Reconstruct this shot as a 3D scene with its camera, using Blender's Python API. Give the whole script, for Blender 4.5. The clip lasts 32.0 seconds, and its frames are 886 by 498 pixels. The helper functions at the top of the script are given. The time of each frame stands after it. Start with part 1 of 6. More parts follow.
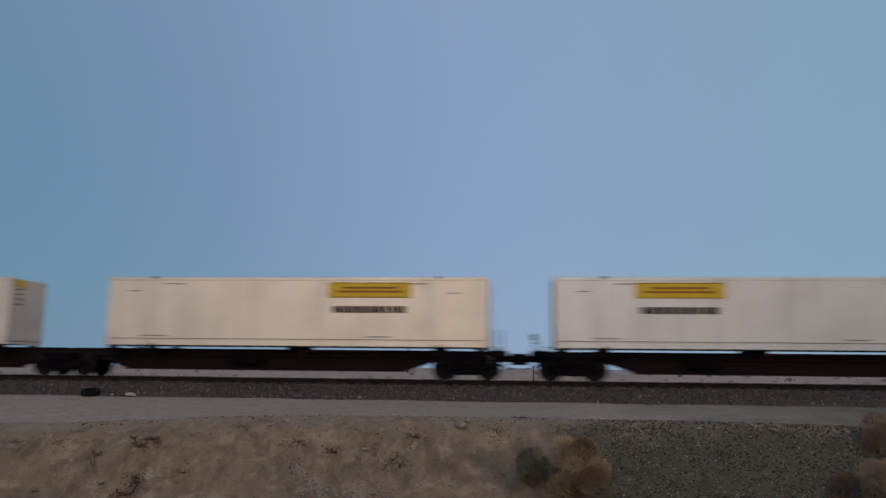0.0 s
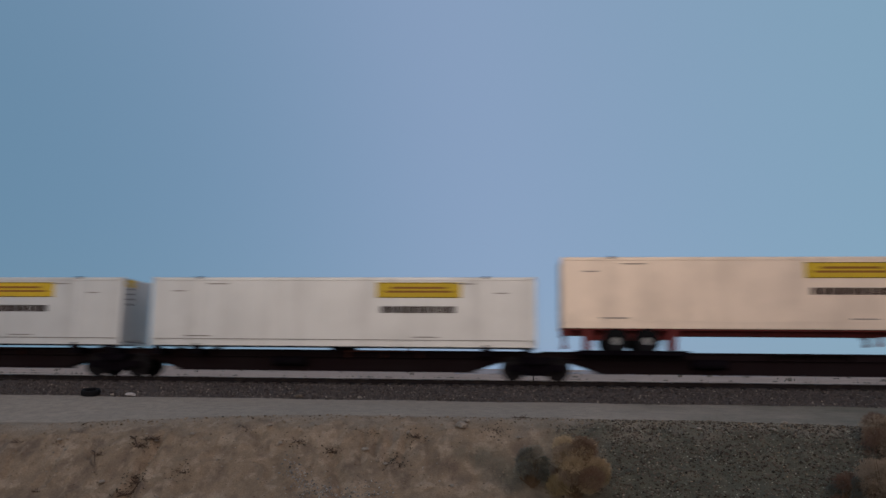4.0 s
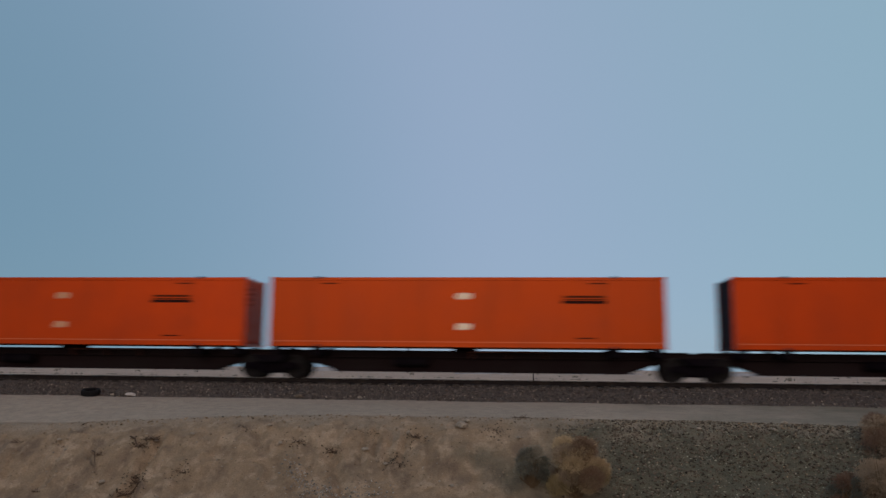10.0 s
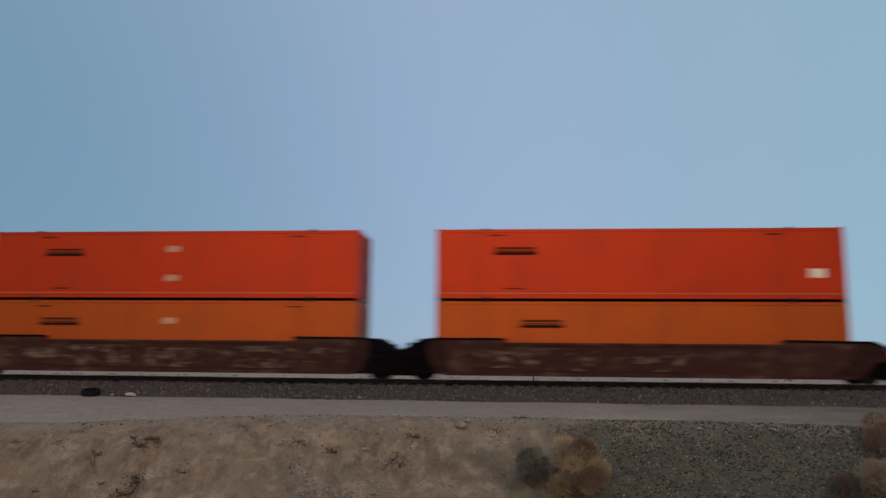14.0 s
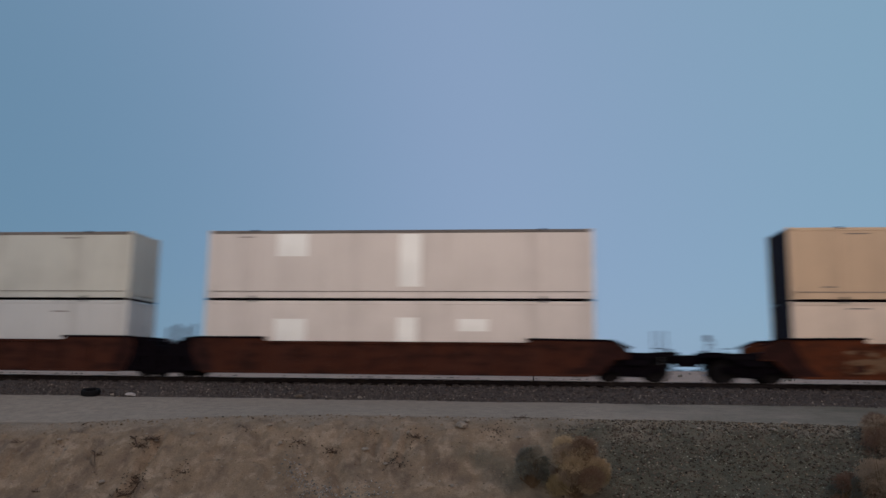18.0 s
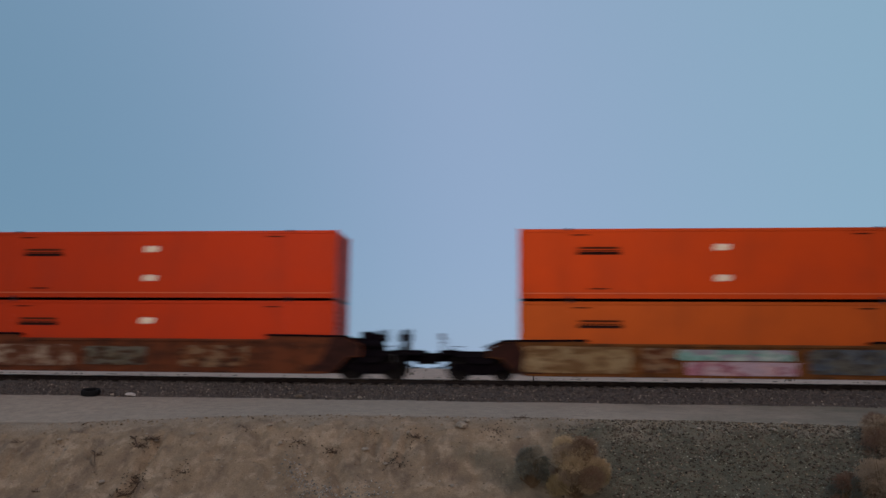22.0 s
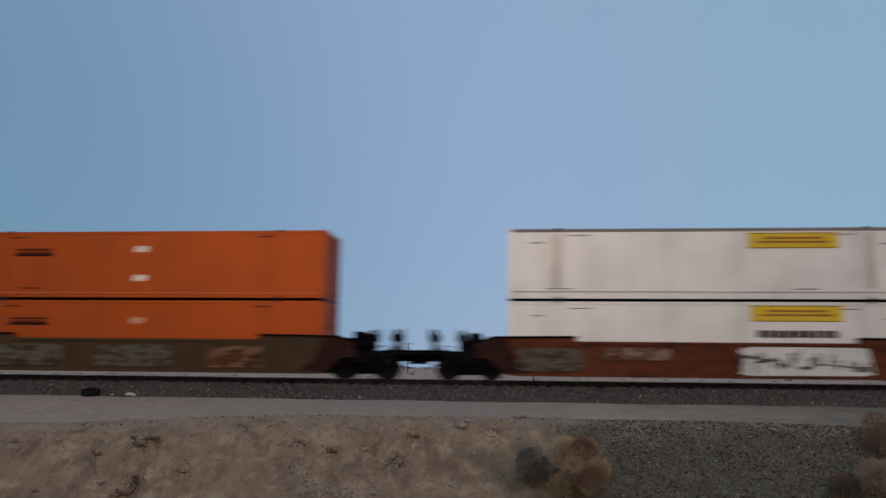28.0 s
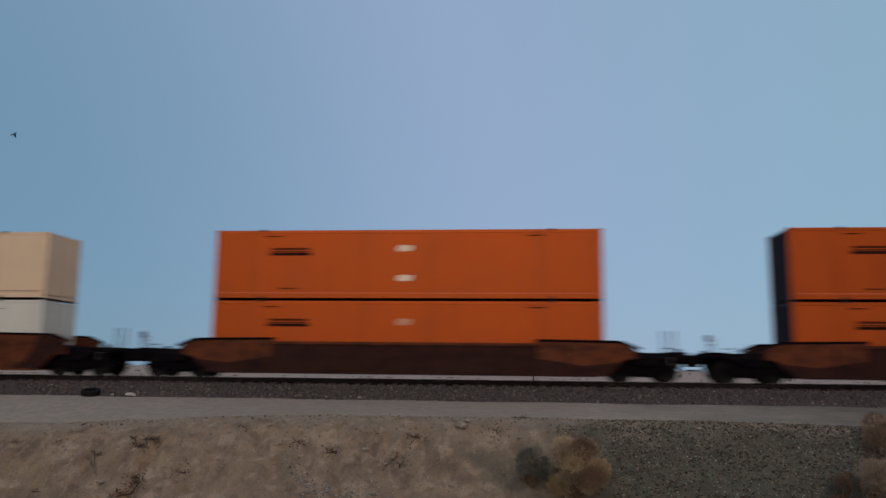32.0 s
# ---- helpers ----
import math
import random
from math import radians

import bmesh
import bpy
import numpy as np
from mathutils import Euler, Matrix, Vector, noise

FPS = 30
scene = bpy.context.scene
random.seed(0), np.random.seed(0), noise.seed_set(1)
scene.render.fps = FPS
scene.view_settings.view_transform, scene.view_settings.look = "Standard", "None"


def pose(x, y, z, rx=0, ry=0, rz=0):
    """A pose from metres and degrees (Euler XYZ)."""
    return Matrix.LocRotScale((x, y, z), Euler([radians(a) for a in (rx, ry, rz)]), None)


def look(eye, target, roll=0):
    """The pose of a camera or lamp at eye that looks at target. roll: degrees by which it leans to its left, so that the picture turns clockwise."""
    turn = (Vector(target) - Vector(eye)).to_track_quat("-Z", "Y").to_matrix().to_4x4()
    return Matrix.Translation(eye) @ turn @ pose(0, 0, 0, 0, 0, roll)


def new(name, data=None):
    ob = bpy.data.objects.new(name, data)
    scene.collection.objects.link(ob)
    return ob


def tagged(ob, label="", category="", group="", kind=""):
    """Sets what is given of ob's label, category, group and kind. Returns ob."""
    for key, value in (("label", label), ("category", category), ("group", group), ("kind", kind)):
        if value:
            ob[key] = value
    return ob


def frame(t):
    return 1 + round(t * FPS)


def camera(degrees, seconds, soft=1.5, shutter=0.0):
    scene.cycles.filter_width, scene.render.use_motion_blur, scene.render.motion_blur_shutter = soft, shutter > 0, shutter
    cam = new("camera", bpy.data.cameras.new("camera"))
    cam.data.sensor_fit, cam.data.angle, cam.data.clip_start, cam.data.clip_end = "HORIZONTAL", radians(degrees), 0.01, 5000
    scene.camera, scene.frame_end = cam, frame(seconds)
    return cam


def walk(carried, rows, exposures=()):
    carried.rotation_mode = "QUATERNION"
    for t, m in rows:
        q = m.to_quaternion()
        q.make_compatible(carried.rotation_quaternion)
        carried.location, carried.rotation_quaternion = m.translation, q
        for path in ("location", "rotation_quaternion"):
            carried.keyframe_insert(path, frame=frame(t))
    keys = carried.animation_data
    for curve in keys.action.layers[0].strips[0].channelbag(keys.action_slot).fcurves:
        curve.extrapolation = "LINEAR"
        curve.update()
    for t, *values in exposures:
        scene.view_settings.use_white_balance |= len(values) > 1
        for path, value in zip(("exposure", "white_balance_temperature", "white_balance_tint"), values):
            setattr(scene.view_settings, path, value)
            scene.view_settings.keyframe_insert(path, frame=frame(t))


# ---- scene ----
# Level desert siding at dusk: a long container train passes from right to left behind a service road.
# x runs along the track, y away from the camera, z up from the top of the rails.

# ---- camera ----
EYE = Vector((0.0, 0.0, 0.474))
PSI, PITCH = radians(5.417), radians(8.591)
AIM = EYE + 20 * Vector((-math.sin(PSI) * math.cos(PITCH), math.cos(PSI) * math.cos(PITCH), math.sin(PITCH)))
cam = camera(58.65, 32.0, soft=1.5, shutter=0.75)
walk(cam, [(0.0, look(EYE, AIM, 0.620)), (32.0, look(EYE, AIM, 0.620))],
     exposures=[(0.0, -0.08, 6220, 10), (4.6, -0.08, 6220, 10), (6.0, 0.12, 6500, 9), (8.0, 0.12, 6720, 9), (11.0, 0.13, 6720, 9), (13.0, 0.24, 6650, 9), (15.0, 0.14, 6500, 9),
                (18.0, -0.06, 6200, 10), (20.0, -0.04, 6220, 10), (23.0, 0.16, 6450, 10), (26.0, 0.20, 6480, 10), (29.0, 0.02, 6200, 10), (30.2, 0.0, 6200, 10), (32.0, 0.12, 6420, 10)])

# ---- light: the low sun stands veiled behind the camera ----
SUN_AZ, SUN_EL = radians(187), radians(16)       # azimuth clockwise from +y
SKY_GRADE_AZ = radians(122)                          # direction the veil is graded towards, apart from the sun
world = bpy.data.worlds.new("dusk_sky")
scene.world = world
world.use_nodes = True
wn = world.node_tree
sky = wn.nodes.new("ShaderNodeTexSky")
sky.sky_type = "NISHITA"
sky.sun_disc = False
sky.sun_elevation = SUN_EL
sky.sun_rotation = 2 * math.pi - SUN_AZ
sky.altitude = 700
sky.air_density, sky.dust_density, sky.ozone_density = 1.0, 1.0, 3.0
clear, veil = wn.nodes["Background"], wn.nodes.new("ShaderNodeBackground")
wn.links.new(sky.outputs[0], clear.inputs[0])
clear.inputs[1].default_value = 0.10
# high veil over all; lens-like falloff put into it, darker towards the left
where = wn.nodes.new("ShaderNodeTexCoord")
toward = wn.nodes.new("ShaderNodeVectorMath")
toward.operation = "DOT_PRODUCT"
toward.inputs[1].default_value = (math.sin(SKY_GRADE_AZ), math.cos(SKY_GRADE_AZ), 0.0)
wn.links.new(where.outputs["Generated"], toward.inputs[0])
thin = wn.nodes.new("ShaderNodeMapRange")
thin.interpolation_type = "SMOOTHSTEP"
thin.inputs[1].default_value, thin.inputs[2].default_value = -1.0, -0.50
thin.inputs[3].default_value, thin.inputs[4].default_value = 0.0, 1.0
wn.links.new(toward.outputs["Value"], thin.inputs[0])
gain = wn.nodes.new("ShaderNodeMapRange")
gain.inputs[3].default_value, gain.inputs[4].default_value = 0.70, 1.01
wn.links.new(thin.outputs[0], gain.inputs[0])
swell = wn.nodes.new("ShaderNodeMapRange")       # unseen sky off to the right, brightened to light the container ends
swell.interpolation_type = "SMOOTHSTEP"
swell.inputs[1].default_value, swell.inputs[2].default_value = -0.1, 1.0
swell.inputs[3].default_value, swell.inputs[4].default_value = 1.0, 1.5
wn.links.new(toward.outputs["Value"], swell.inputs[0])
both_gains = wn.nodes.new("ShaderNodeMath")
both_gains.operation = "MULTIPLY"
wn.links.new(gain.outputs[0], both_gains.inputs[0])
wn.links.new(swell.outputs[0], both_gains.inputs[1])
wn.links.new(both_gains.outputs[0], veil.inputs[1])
tint = wn.nodes.new("ShaderNodeMix")        # its colour, with a lens-like tint: teal where it is darker
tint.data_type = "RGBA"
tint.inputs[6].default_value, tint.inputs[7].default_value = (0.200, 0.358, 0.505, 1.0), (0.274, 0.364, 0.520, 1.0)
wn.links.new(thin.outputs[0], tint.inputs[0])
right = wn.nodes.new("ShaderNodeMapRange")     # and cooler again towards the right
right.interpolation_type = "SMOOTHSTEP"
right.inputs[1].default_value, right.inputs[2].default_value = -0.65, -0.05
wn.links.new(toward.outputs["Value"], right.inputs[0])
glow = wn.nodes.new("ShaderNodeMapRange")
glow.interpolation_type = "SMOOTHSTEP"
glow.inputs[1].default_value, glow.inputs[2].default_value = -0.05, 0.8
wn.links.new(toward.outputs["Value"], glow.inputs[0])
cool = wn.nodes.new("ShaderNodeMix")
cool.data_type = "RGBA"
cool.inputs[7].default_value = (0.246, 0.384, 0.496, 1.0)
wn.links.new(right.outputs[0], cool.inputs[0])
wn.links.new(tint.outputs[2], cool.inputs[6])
warm = wn.nodes.new("ShaderNodeMix")        # unseen sky behind the camera, given a warmer colour to warm the ground
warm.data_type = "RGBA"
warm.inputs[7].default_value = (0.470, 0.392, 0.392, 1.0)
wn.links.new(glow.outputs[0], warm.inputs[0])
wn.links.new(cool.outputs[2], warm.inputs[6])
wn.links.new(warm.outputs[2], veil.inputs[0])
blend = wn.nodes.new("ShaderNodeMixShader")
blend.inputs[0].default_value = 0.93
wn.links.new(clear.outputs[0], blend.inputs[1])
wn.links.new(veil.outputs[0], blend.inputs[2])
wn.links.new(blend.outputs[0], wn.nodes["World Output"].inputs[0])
sun_data = bpy.data.lights.new("sun", "SUN")
sun_data.energy, sun_data.angle, sun_data.color = 0.78, radians(40), (1.0, 0.795, 0.61)
sun = new("sun", sun_data)
sun_dir = Vector((math.sin(SUN_AZ) * math.cos(SUN_EL), math.cos(SUN_AZ) * math.cos(SUN_EL), math.sin(SUN_EL)))
sun.matrix_world = look(Vector((0, 0, 60)) + 10 * sun_dir, Vector((0, 0, 60)))

# ---- materials ----
MATS = {}


def nodes_of(name):
    m = bpy.data.materials.new(name)
    m.use_nodes = True
    nt = m.node_tree
    return m, nt, nt.nodes["Principled BSDF"]


def mix_rgb(nt, fac, a, b, blend="MIX"):
    n = nt.nodes.new("ShaderNodeMix")
    n.data_type, n.blend_type = "RGBA", blend
    for sock, v in ((n.inputs[0], fac), (n.inputs[6], a), (n.inputs[7], b)):
        if isinstance(v, bpy.types.NodeSocket):
            nt.links.new(v, sock)
        elif isinstance(v, (int, float)):
            sock.default_value = v
        else:
            sock.default_value = (*v, 1.0)
    return n.outputs[2]


def noise_fac(nt, coord, scale, lo, hi, detail=4.0, stretch=(1, 1, 1)):
    mp = nt.nodes.new("ShaderNodeMapping")
    mp.inputs["Scale"].default_value = stretch
    nt.links.new(coord, mp.inputs[0])
    n = nt.nodes.new("ShaderNodeTexNoise")
    n.inputs["Scale"].default_value, n.inputs["Detail"].default_value = scale, detail
    nt.links.new(mp.outputs[0], n.inputs[0])
    r = nt.nodes.new("ShaderNodeMapRange")
    r.inputs[1].default_value, r.inputs[2].default_value = lo, hi
    nt.links.new(n.outputs[0], r.inputs[0])
    return r.outputs[0]


def bump(nt, bsdf, height, strength, distance=0.01):
    b = nt.nodes.new("ShaderNodeBump")
    b.inputs["Strength"].default_value, b.inputs["Distance"].default_value = strength, distance
    nt.links.new(height, b.inputs["Height"])
    nt.links.new(b.outputs[0], bsdf.inputs["Normal"])


def paint(name, col, rough=0.5, metal=0.0, gloss=0.22, dirt=(0.10, 0.075, 0.055), amount=0.35, streak=(0.5, 0.5, 0.06), vary=0.07, cover=(0.5, 0.85)):
    """Weathered paint: fading by object, rain streaks, dust patches and fine grain."""
    if name in MATS:
        return MATS[name]
    m, nt, b = nodes_of(name)
    tc = nt.nodes.new("ShaderNodeTexCoord").outputs["Object"]
    info = nt.nodes.new("ShaderNodeObjectInfo").outputs["Random"]
    dark = tuple(c * (1 - vary) for c in col)
    pale = tuple(min(1, c * (1 + vary * 0.6) + 0.002) for c in col)
    c0 = mix_rgb(nt, info, dark, pale)
    c1 = mix_rgb(nt, noise_fac(nt, tc, 0.6, 0.42, 0.7), c0, tuple(c * 0.86 + 0.004 for c in col))
    fac = noise_fac(nt, tc, 3.0, cover[0], cover[1], 5.0, streak)
    mul = nt.nodes.new("ShaderNodeMath")
    mul.operation = "MULTIPLY"
    mul.inputs[1].default_value = amount
    nt.links.new(fac, mul.inputs[0])
    c2 = mix_rgb(nt, mul.outputs[0], c1, dirt)
    grain = noise_fac(nt, tc, 60.0, 0.3, 0.75, 3.0)
    c3 = mix_rgb(nt, grain, tuple(0.93 for _ in col), (1, 1, 1))
    c4 = mix_rgb(nt, 1.0, c2, c3, "MULTIPLY")
    nt.links.new(c4, b.inputs["Base Color"])
    rr = nt.nodes.new("ShaderNodeMapRange")
    rr.inputs[3].default_value, rr.inputs[4].default_value = rough, min(1, rough + (0.06 if metal else 0.3))
    nt.links.new(fac, rr.inputs[0])
    nt.links.new(rr.outputs[0], b.inputs["Roughness"])
    b.inputs["Metallic"].default_value = metal
    b.inputs["Specular IOR Level"].default_value = gloss
    bump(nt, b, grain, 0.12, 0.004)
    MATS[name] = m
    return m


ORANGE = paint("orange_paint", (0.430, 0.041, 0.0018), rough=0.36, metal=0.34, gloss=0.10, dirt=(0.18, 0.035, 0.008), amount=0.22)
RED = paint("red_orange_paint", (0.415, 0.030, 0.004), rough=0.36, metal=0.34, gloss=0.10, dirt=(0.19, 0.028, 0.012), amount=0.22)
AMBER = paint("faded_amber_paint", (0.365, 0.062, 0.006), rough=0.36, metal=0.34, gloss=0.10, dirt=(0.16, 0.045, 0.012), amount=0.26)
SPINECREAM = paint("greyed_cream_paint", (0.71, 0.62, 0.52), rough=0.36, metal=0.32, gloss=0.12, amount=0.2)
DARKCAR = paint("dark_brown_car_paint", (0.030, 0.0105, 0.0085), rough=0.52, metal=0.4, gloss=0.06, dirt=(0.014, 0.007, 0.006), amount=0.6, streak=(0.3, 0.5, 0.9), cover=(0.44, 0.66))
ORANGE_DULL = paint("dull_orange_paint", (0.385, 0.044, 0.003), rough=0.36, metal=0.34, gloss=0.10, dirt=(0.15, 0.032, 0.008), amount=0.3)
WHITE = paint("white_paint", (0.62, 0.60, 0.58), rough=0.36, metal=0.32, gloss=0.12, dirt=(0.20, 0.17, 0.14), amount=0.25)
PINKWHITE = paint("rosy_white_paint", (0.63, 0.567, 0.535), rough=0.36, metal=0.32, gloss=0.12, dirt=(0.22, 0.17, 0.14), amount=0.25)
# paler orange for the highlight painted along the bottom rail
PALEORANGE = paint("orange_edge_highlight", (0.52, 0.115, 0.040), amount=0.15)
CREAM = paint("cream_paint", (0.75, 0.61, 0.495), rough=0.36, metal=0.32, gloss=0.12, amount=0.15)
TAN = paint("tan_paint", (0.665, 0.48, 0.325), rough=0.36, metal=0.32, gloss=0.12, amount=0.15)
GREYWHITE = paint("grey_white_paint", (0.59, 0.565, 0.50), rough=0.36, metal=0.32, gloss=0.12, dirt=(0.22, 0.18, 0.14), amount=0.34)
NAVY = paint("navy_paint", (0.019, 0.034, 0.110), amount=0.15)
PINKRED = paint("rose_red_paint", (0.42, 0.05, 0.07))
# dark fittings; on the left ends this near-black stands in for shade
NOSE = paint("end_shade_dark_steel", (0.022, 0.018, 0.026), rough=0.8, gloss=0.1)
GALV = paint("galvanised_steel", (0.30, 0.30, 0.30), rough=0.45, metal=0.5)
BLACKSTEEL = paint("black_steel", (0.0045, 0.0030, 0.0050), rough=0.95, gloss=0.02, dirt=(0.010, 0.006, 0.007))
BROWNCAR = paint("brown_car_paint", (0.060, 0.019, 0.011), rough=0.52, metal=0.4, gloss=0.06, dirt=(0.022, 0.010, 0.008), amount=0.75, streak=(0.3, 0.5, 0.9), cover=(0.44, 0.66))
REDCAR = paint("red_brown_car_paint", (0.108, 0.031, 0.013), rough=0.52, metal=0.4, gloss=0.06, dirt=(0.035, 0.016, 0.011), amount=0.75, streak=(0.3, 0.5, 0.9), cover=(0.44, 0.66))
AMBERCAR = paint("amber_car_paint", (0.120, 0.043, 0.011), rough=0.52, metal=0.4, gloss=0.06, dirt=(0.045, 0.022, 0.012), amount=0.7, streak=(0.3, 0.5, 0.9), cover=(0.44, 0.66))
SPINE = paint("dark_maroon_steel", (0.011, 0.0055, 0.0065), rough=0.85, gloss=0.08, dirt=(0.016, 0.009, 0.009))
OLIVECAR = paint("olive_brown_car_paint", (0.060, 0.036, 0.018), rough=0.85, gloss=0.1, dirt=(0.09, 0.06, 0.035), amount=0.5, streak=(0.3, 0.5, 0.6))
RUSTCAR = paint("rusty_car_paint", (0.056, 0.017, 0.007), rough=0.85, gloss=0.1, dirt=(0.04, 0.02, 0.012), amount=0.6, streak=(0.3, 0.5, 0.6))
MAROONCAR = paint("maroon_car_paint", (0.048, 0.0175, 0.013), rough=0.9, gloss=0.06, dirt=(0.17, 0.11, 0.075), amount=0.55, streak=(0.25, 0.5, 0.8))
WHEEL = paint("wheel_steel", (0.009, 0.007, 0.008), rough=0.8, gloss=0.1)
RUBBER = paint("black_rubber", (0.006, 0.006, 0.007), rough=0.9, gloss=0.1, dirt=(0.02, 0.017, 0.015), amount=0.3)
BANNERTEXT = paint("brown_banner_print", (0.30, 0.12, 0.015))
YELLOW = paint("yellow_vinyl", (0.68, 0.45, 0.02), amount=0.15)
INK = paint("dark_ink", (0.020, 0.007, 0.005), rough=0.85, gloss=0.05, amount=0.1)
BROWNINK = paint("brown_ink", (0.070, 0.016, 0.006), rough=0.85, gloss=0.05, amount=0.1)
LINE = paint("grey_line", (0.22, 0.19, 0.17), rough=0.6)
LOGO = paint("pale_vinyl", (0.80, 0.66, 0.52), amount=0.1)
PATCH = paint("fresh_white_patch", (0.82, 0.81, 0.79), rough=0.36, metal=0.32, gloss=0.12, amount=0.1)
GREENINK = paint("dark_green_ink", (0.028, 0.036, 0.030), rough=0.6, amount=0.1)
BEIGE_SPRAY = paint("beige_spray", (0.235, 0.165, 0.110))
GREY_SPRAY = paint("grey_spray", (0.105, 0.098, 0.085))
DARK_SPRAY = paint("charcoal_spray", (0.055, 0.06, 0.07))
OLIVE_SPRAY = paint("olive_spray", (0.100, 0.082, 0.048))
WHITE_SPRAY = paint("white_spray", (0.58, 0.56, 0.52))
YELLOW_SPRAY = paint("mustard_spray", (0.42, 0.28, 0.09))
PALESTEEL = paint("grey_guard_steel", (0.15, 0.17, 0.22), rough=0.7)
GREEN_SPRAY = paint("green_spray", (0.22, 0.29, 0.17))
RUSTRED = paint("red_chassis_paint", (0.19, 0.03, 0.028), rough=0.7)
RAILSTEEL = paint("rail_steel", (0.014, 0.010, 0.010), rough=0.85, gloss=0.1)
RAILHEAD = paint("polished_rail_head", (0.42, 0.40, 0.39), rough=0.32, metal=0.9, amount=0.1)
WOOD = paint("weathered_wood", (0.045, 0.036, 0.032), rough=0.9)


def graffiti(name, cols, scale=1.0):
    """Layered spray paint: several coats showing through one another in loose strokes."""
    m, nt, b = nodes_of(name)
    tc = nt.nodes.new("ShaderNodeTexCoord").outputs["Object"]
    info = nt.nodes.new("ShaderNodeObjectInfo").outputs["Random"]
    shift = nt.nodes.new("ShaderNodeVectorMath")
    shift.operation = "MULTIPLY_ADD"
    shift.inputs[1].default_value = (41.0, 17.0, 29.0)
    nt.links.new(info, shift.inputs[0])
    nt.links.new(tc, shift.inputs[2])
    at = shift.outputs[0]
    c = mix_rgb(nt, 0.0, cols[0], cols[0])
    for i, col in enumerate(cols[1:]):
        wide = (1.3, 1.0, 1.1) if i % 2 else (0.6, 1.0, 1.5)
        c = mix_rgb(nt, noise_fac(nt, at, (1.5 + 0.55 * i) * scale, 0.47, 0.58, 4.0, wide), c, col)
    dull = noise_fac(nt, at, 9.0, 0.35, 0.75, 4.0)
    c = mix_rgb(nt, 1.0, c, mix_rgb(nt, dull, (0.70, 0.68, 0.66), (1, 1, 1)), "MULTIPLY")
    nt.links.new(c, b.inputs["Base Color"])
    b.inputs["Roughness"].default_value = 0.85
    b.inputs["Specular IOR Level"].default_value = 0.12
    bump(nt, b, dull, 0.1, 0.004)
    return m


COAT_RUST = graffiti("rubbed_rust_coat", ((0.11, 0.034, 0.014), (0.16, 0.062, 0.025), (0.045, 0.018, 0.012), (0.20, 0.12, 0.07)))
COAT_OLIVE = graffiti("olive_grey_coats", ((0.078, 0.064, 0.042), (0.058, 0.058, 0.046), (0.030, 0.020, 0.015), (0.130, 0.100, 0.068), (0.056, 0.026, 0.016), (0.115, 0.105, 0.085)))
COAT_BEIGE = graffiti("beige_scribble", ((0.115, 0.046, 0.026), (0.23, 0.150, 0.105), (0.080, 0.026, 0.014), (0.28, 0.205, 0.155), (0.10, 0.036, 0.018)), 0.75)
COAT_MAROON = graffiti("scuffed_maroon_coat", ((0.050, 0.018, 0.013), (0.125, 0.078, 0.054), (0.040, 0.014, 0.011), (0.19, 0.135, 0.095), (0.055, 0.024, 0.018), (0.048, 0.017, 0.012)), 0.85)
COAT_LILAC = graffiti("lilac_tan_coats", ((0.25, 0.20, 0.27), (0.19, 0.19, 0.21), (0.30, 0.19, 0.12), (0.12, 0.10, 0.11), (0.34, 0.29, 0.30)))
COAT_BLUE = graffiti("blue_layered_coats", ((0.050, 0.105, 0.25), (0.030, 0.045, 0.075), (0.070, 0.13, 0.20), (0.025, 0.050, 0.13), (0.13, 0.13, 0.11)))
COAT_VIOLET = graffiti("violet_blue_coats", ((0.085, 0.120, 0.36), (0.060, 0.075, 0.24), (0.12, 0.15, 0.37), (0.055, 0.060, 0.15)))
COAT_SLATE = graffiti("slate_blue_coats", ((0.048, 0.062, 0.088), (0.026, 0.030, 0.042), (0.075, 0.090, 0.115), (0.040, 0.038, 0.036), (0.09, 0.085, 0.075)))
COAT_LIME = graffiti("pale_green_coats", ((0.25, 0.30, 0.20), (0.38, 0.39, 0.31), (0.15, 0.19, 0.11), (0.36, 0.30, 0.15), (0.22, 0.20, 0.14)))
COAT_BLACK = graffiti("black_white_letters", ((0.040, 0.040, 0.042), (0.42, 0.43, 0.42), (0.022, 0.022, 0.024), (0.16, 0.165, 0.17), (0.030, 0.028, 0.028)), 1.6)
COAT_TAN = graffiti("tan_coats", ((0.25, 0.165, 0.085), (0.21, 0.135, 0.068), (0.29, 0.205, 0.115), (0.155, 0.085, 0.038)))
COAT_TEAL = graffiti("teal_white_coats", ((0.20, 0.36, 0.33), (0.36, 0.42, 0.40), (0.13, 0.24, 0.23), (0.26, 0.24, 0.29)))
COAT_CANDY = graffiti("pink_teal_coats", ((0.40, 0.17, 0.23), (0.45, 0.30, 0.33), (0.26, 0.11, 0.15), (0.38, 0.28, 0.34)))


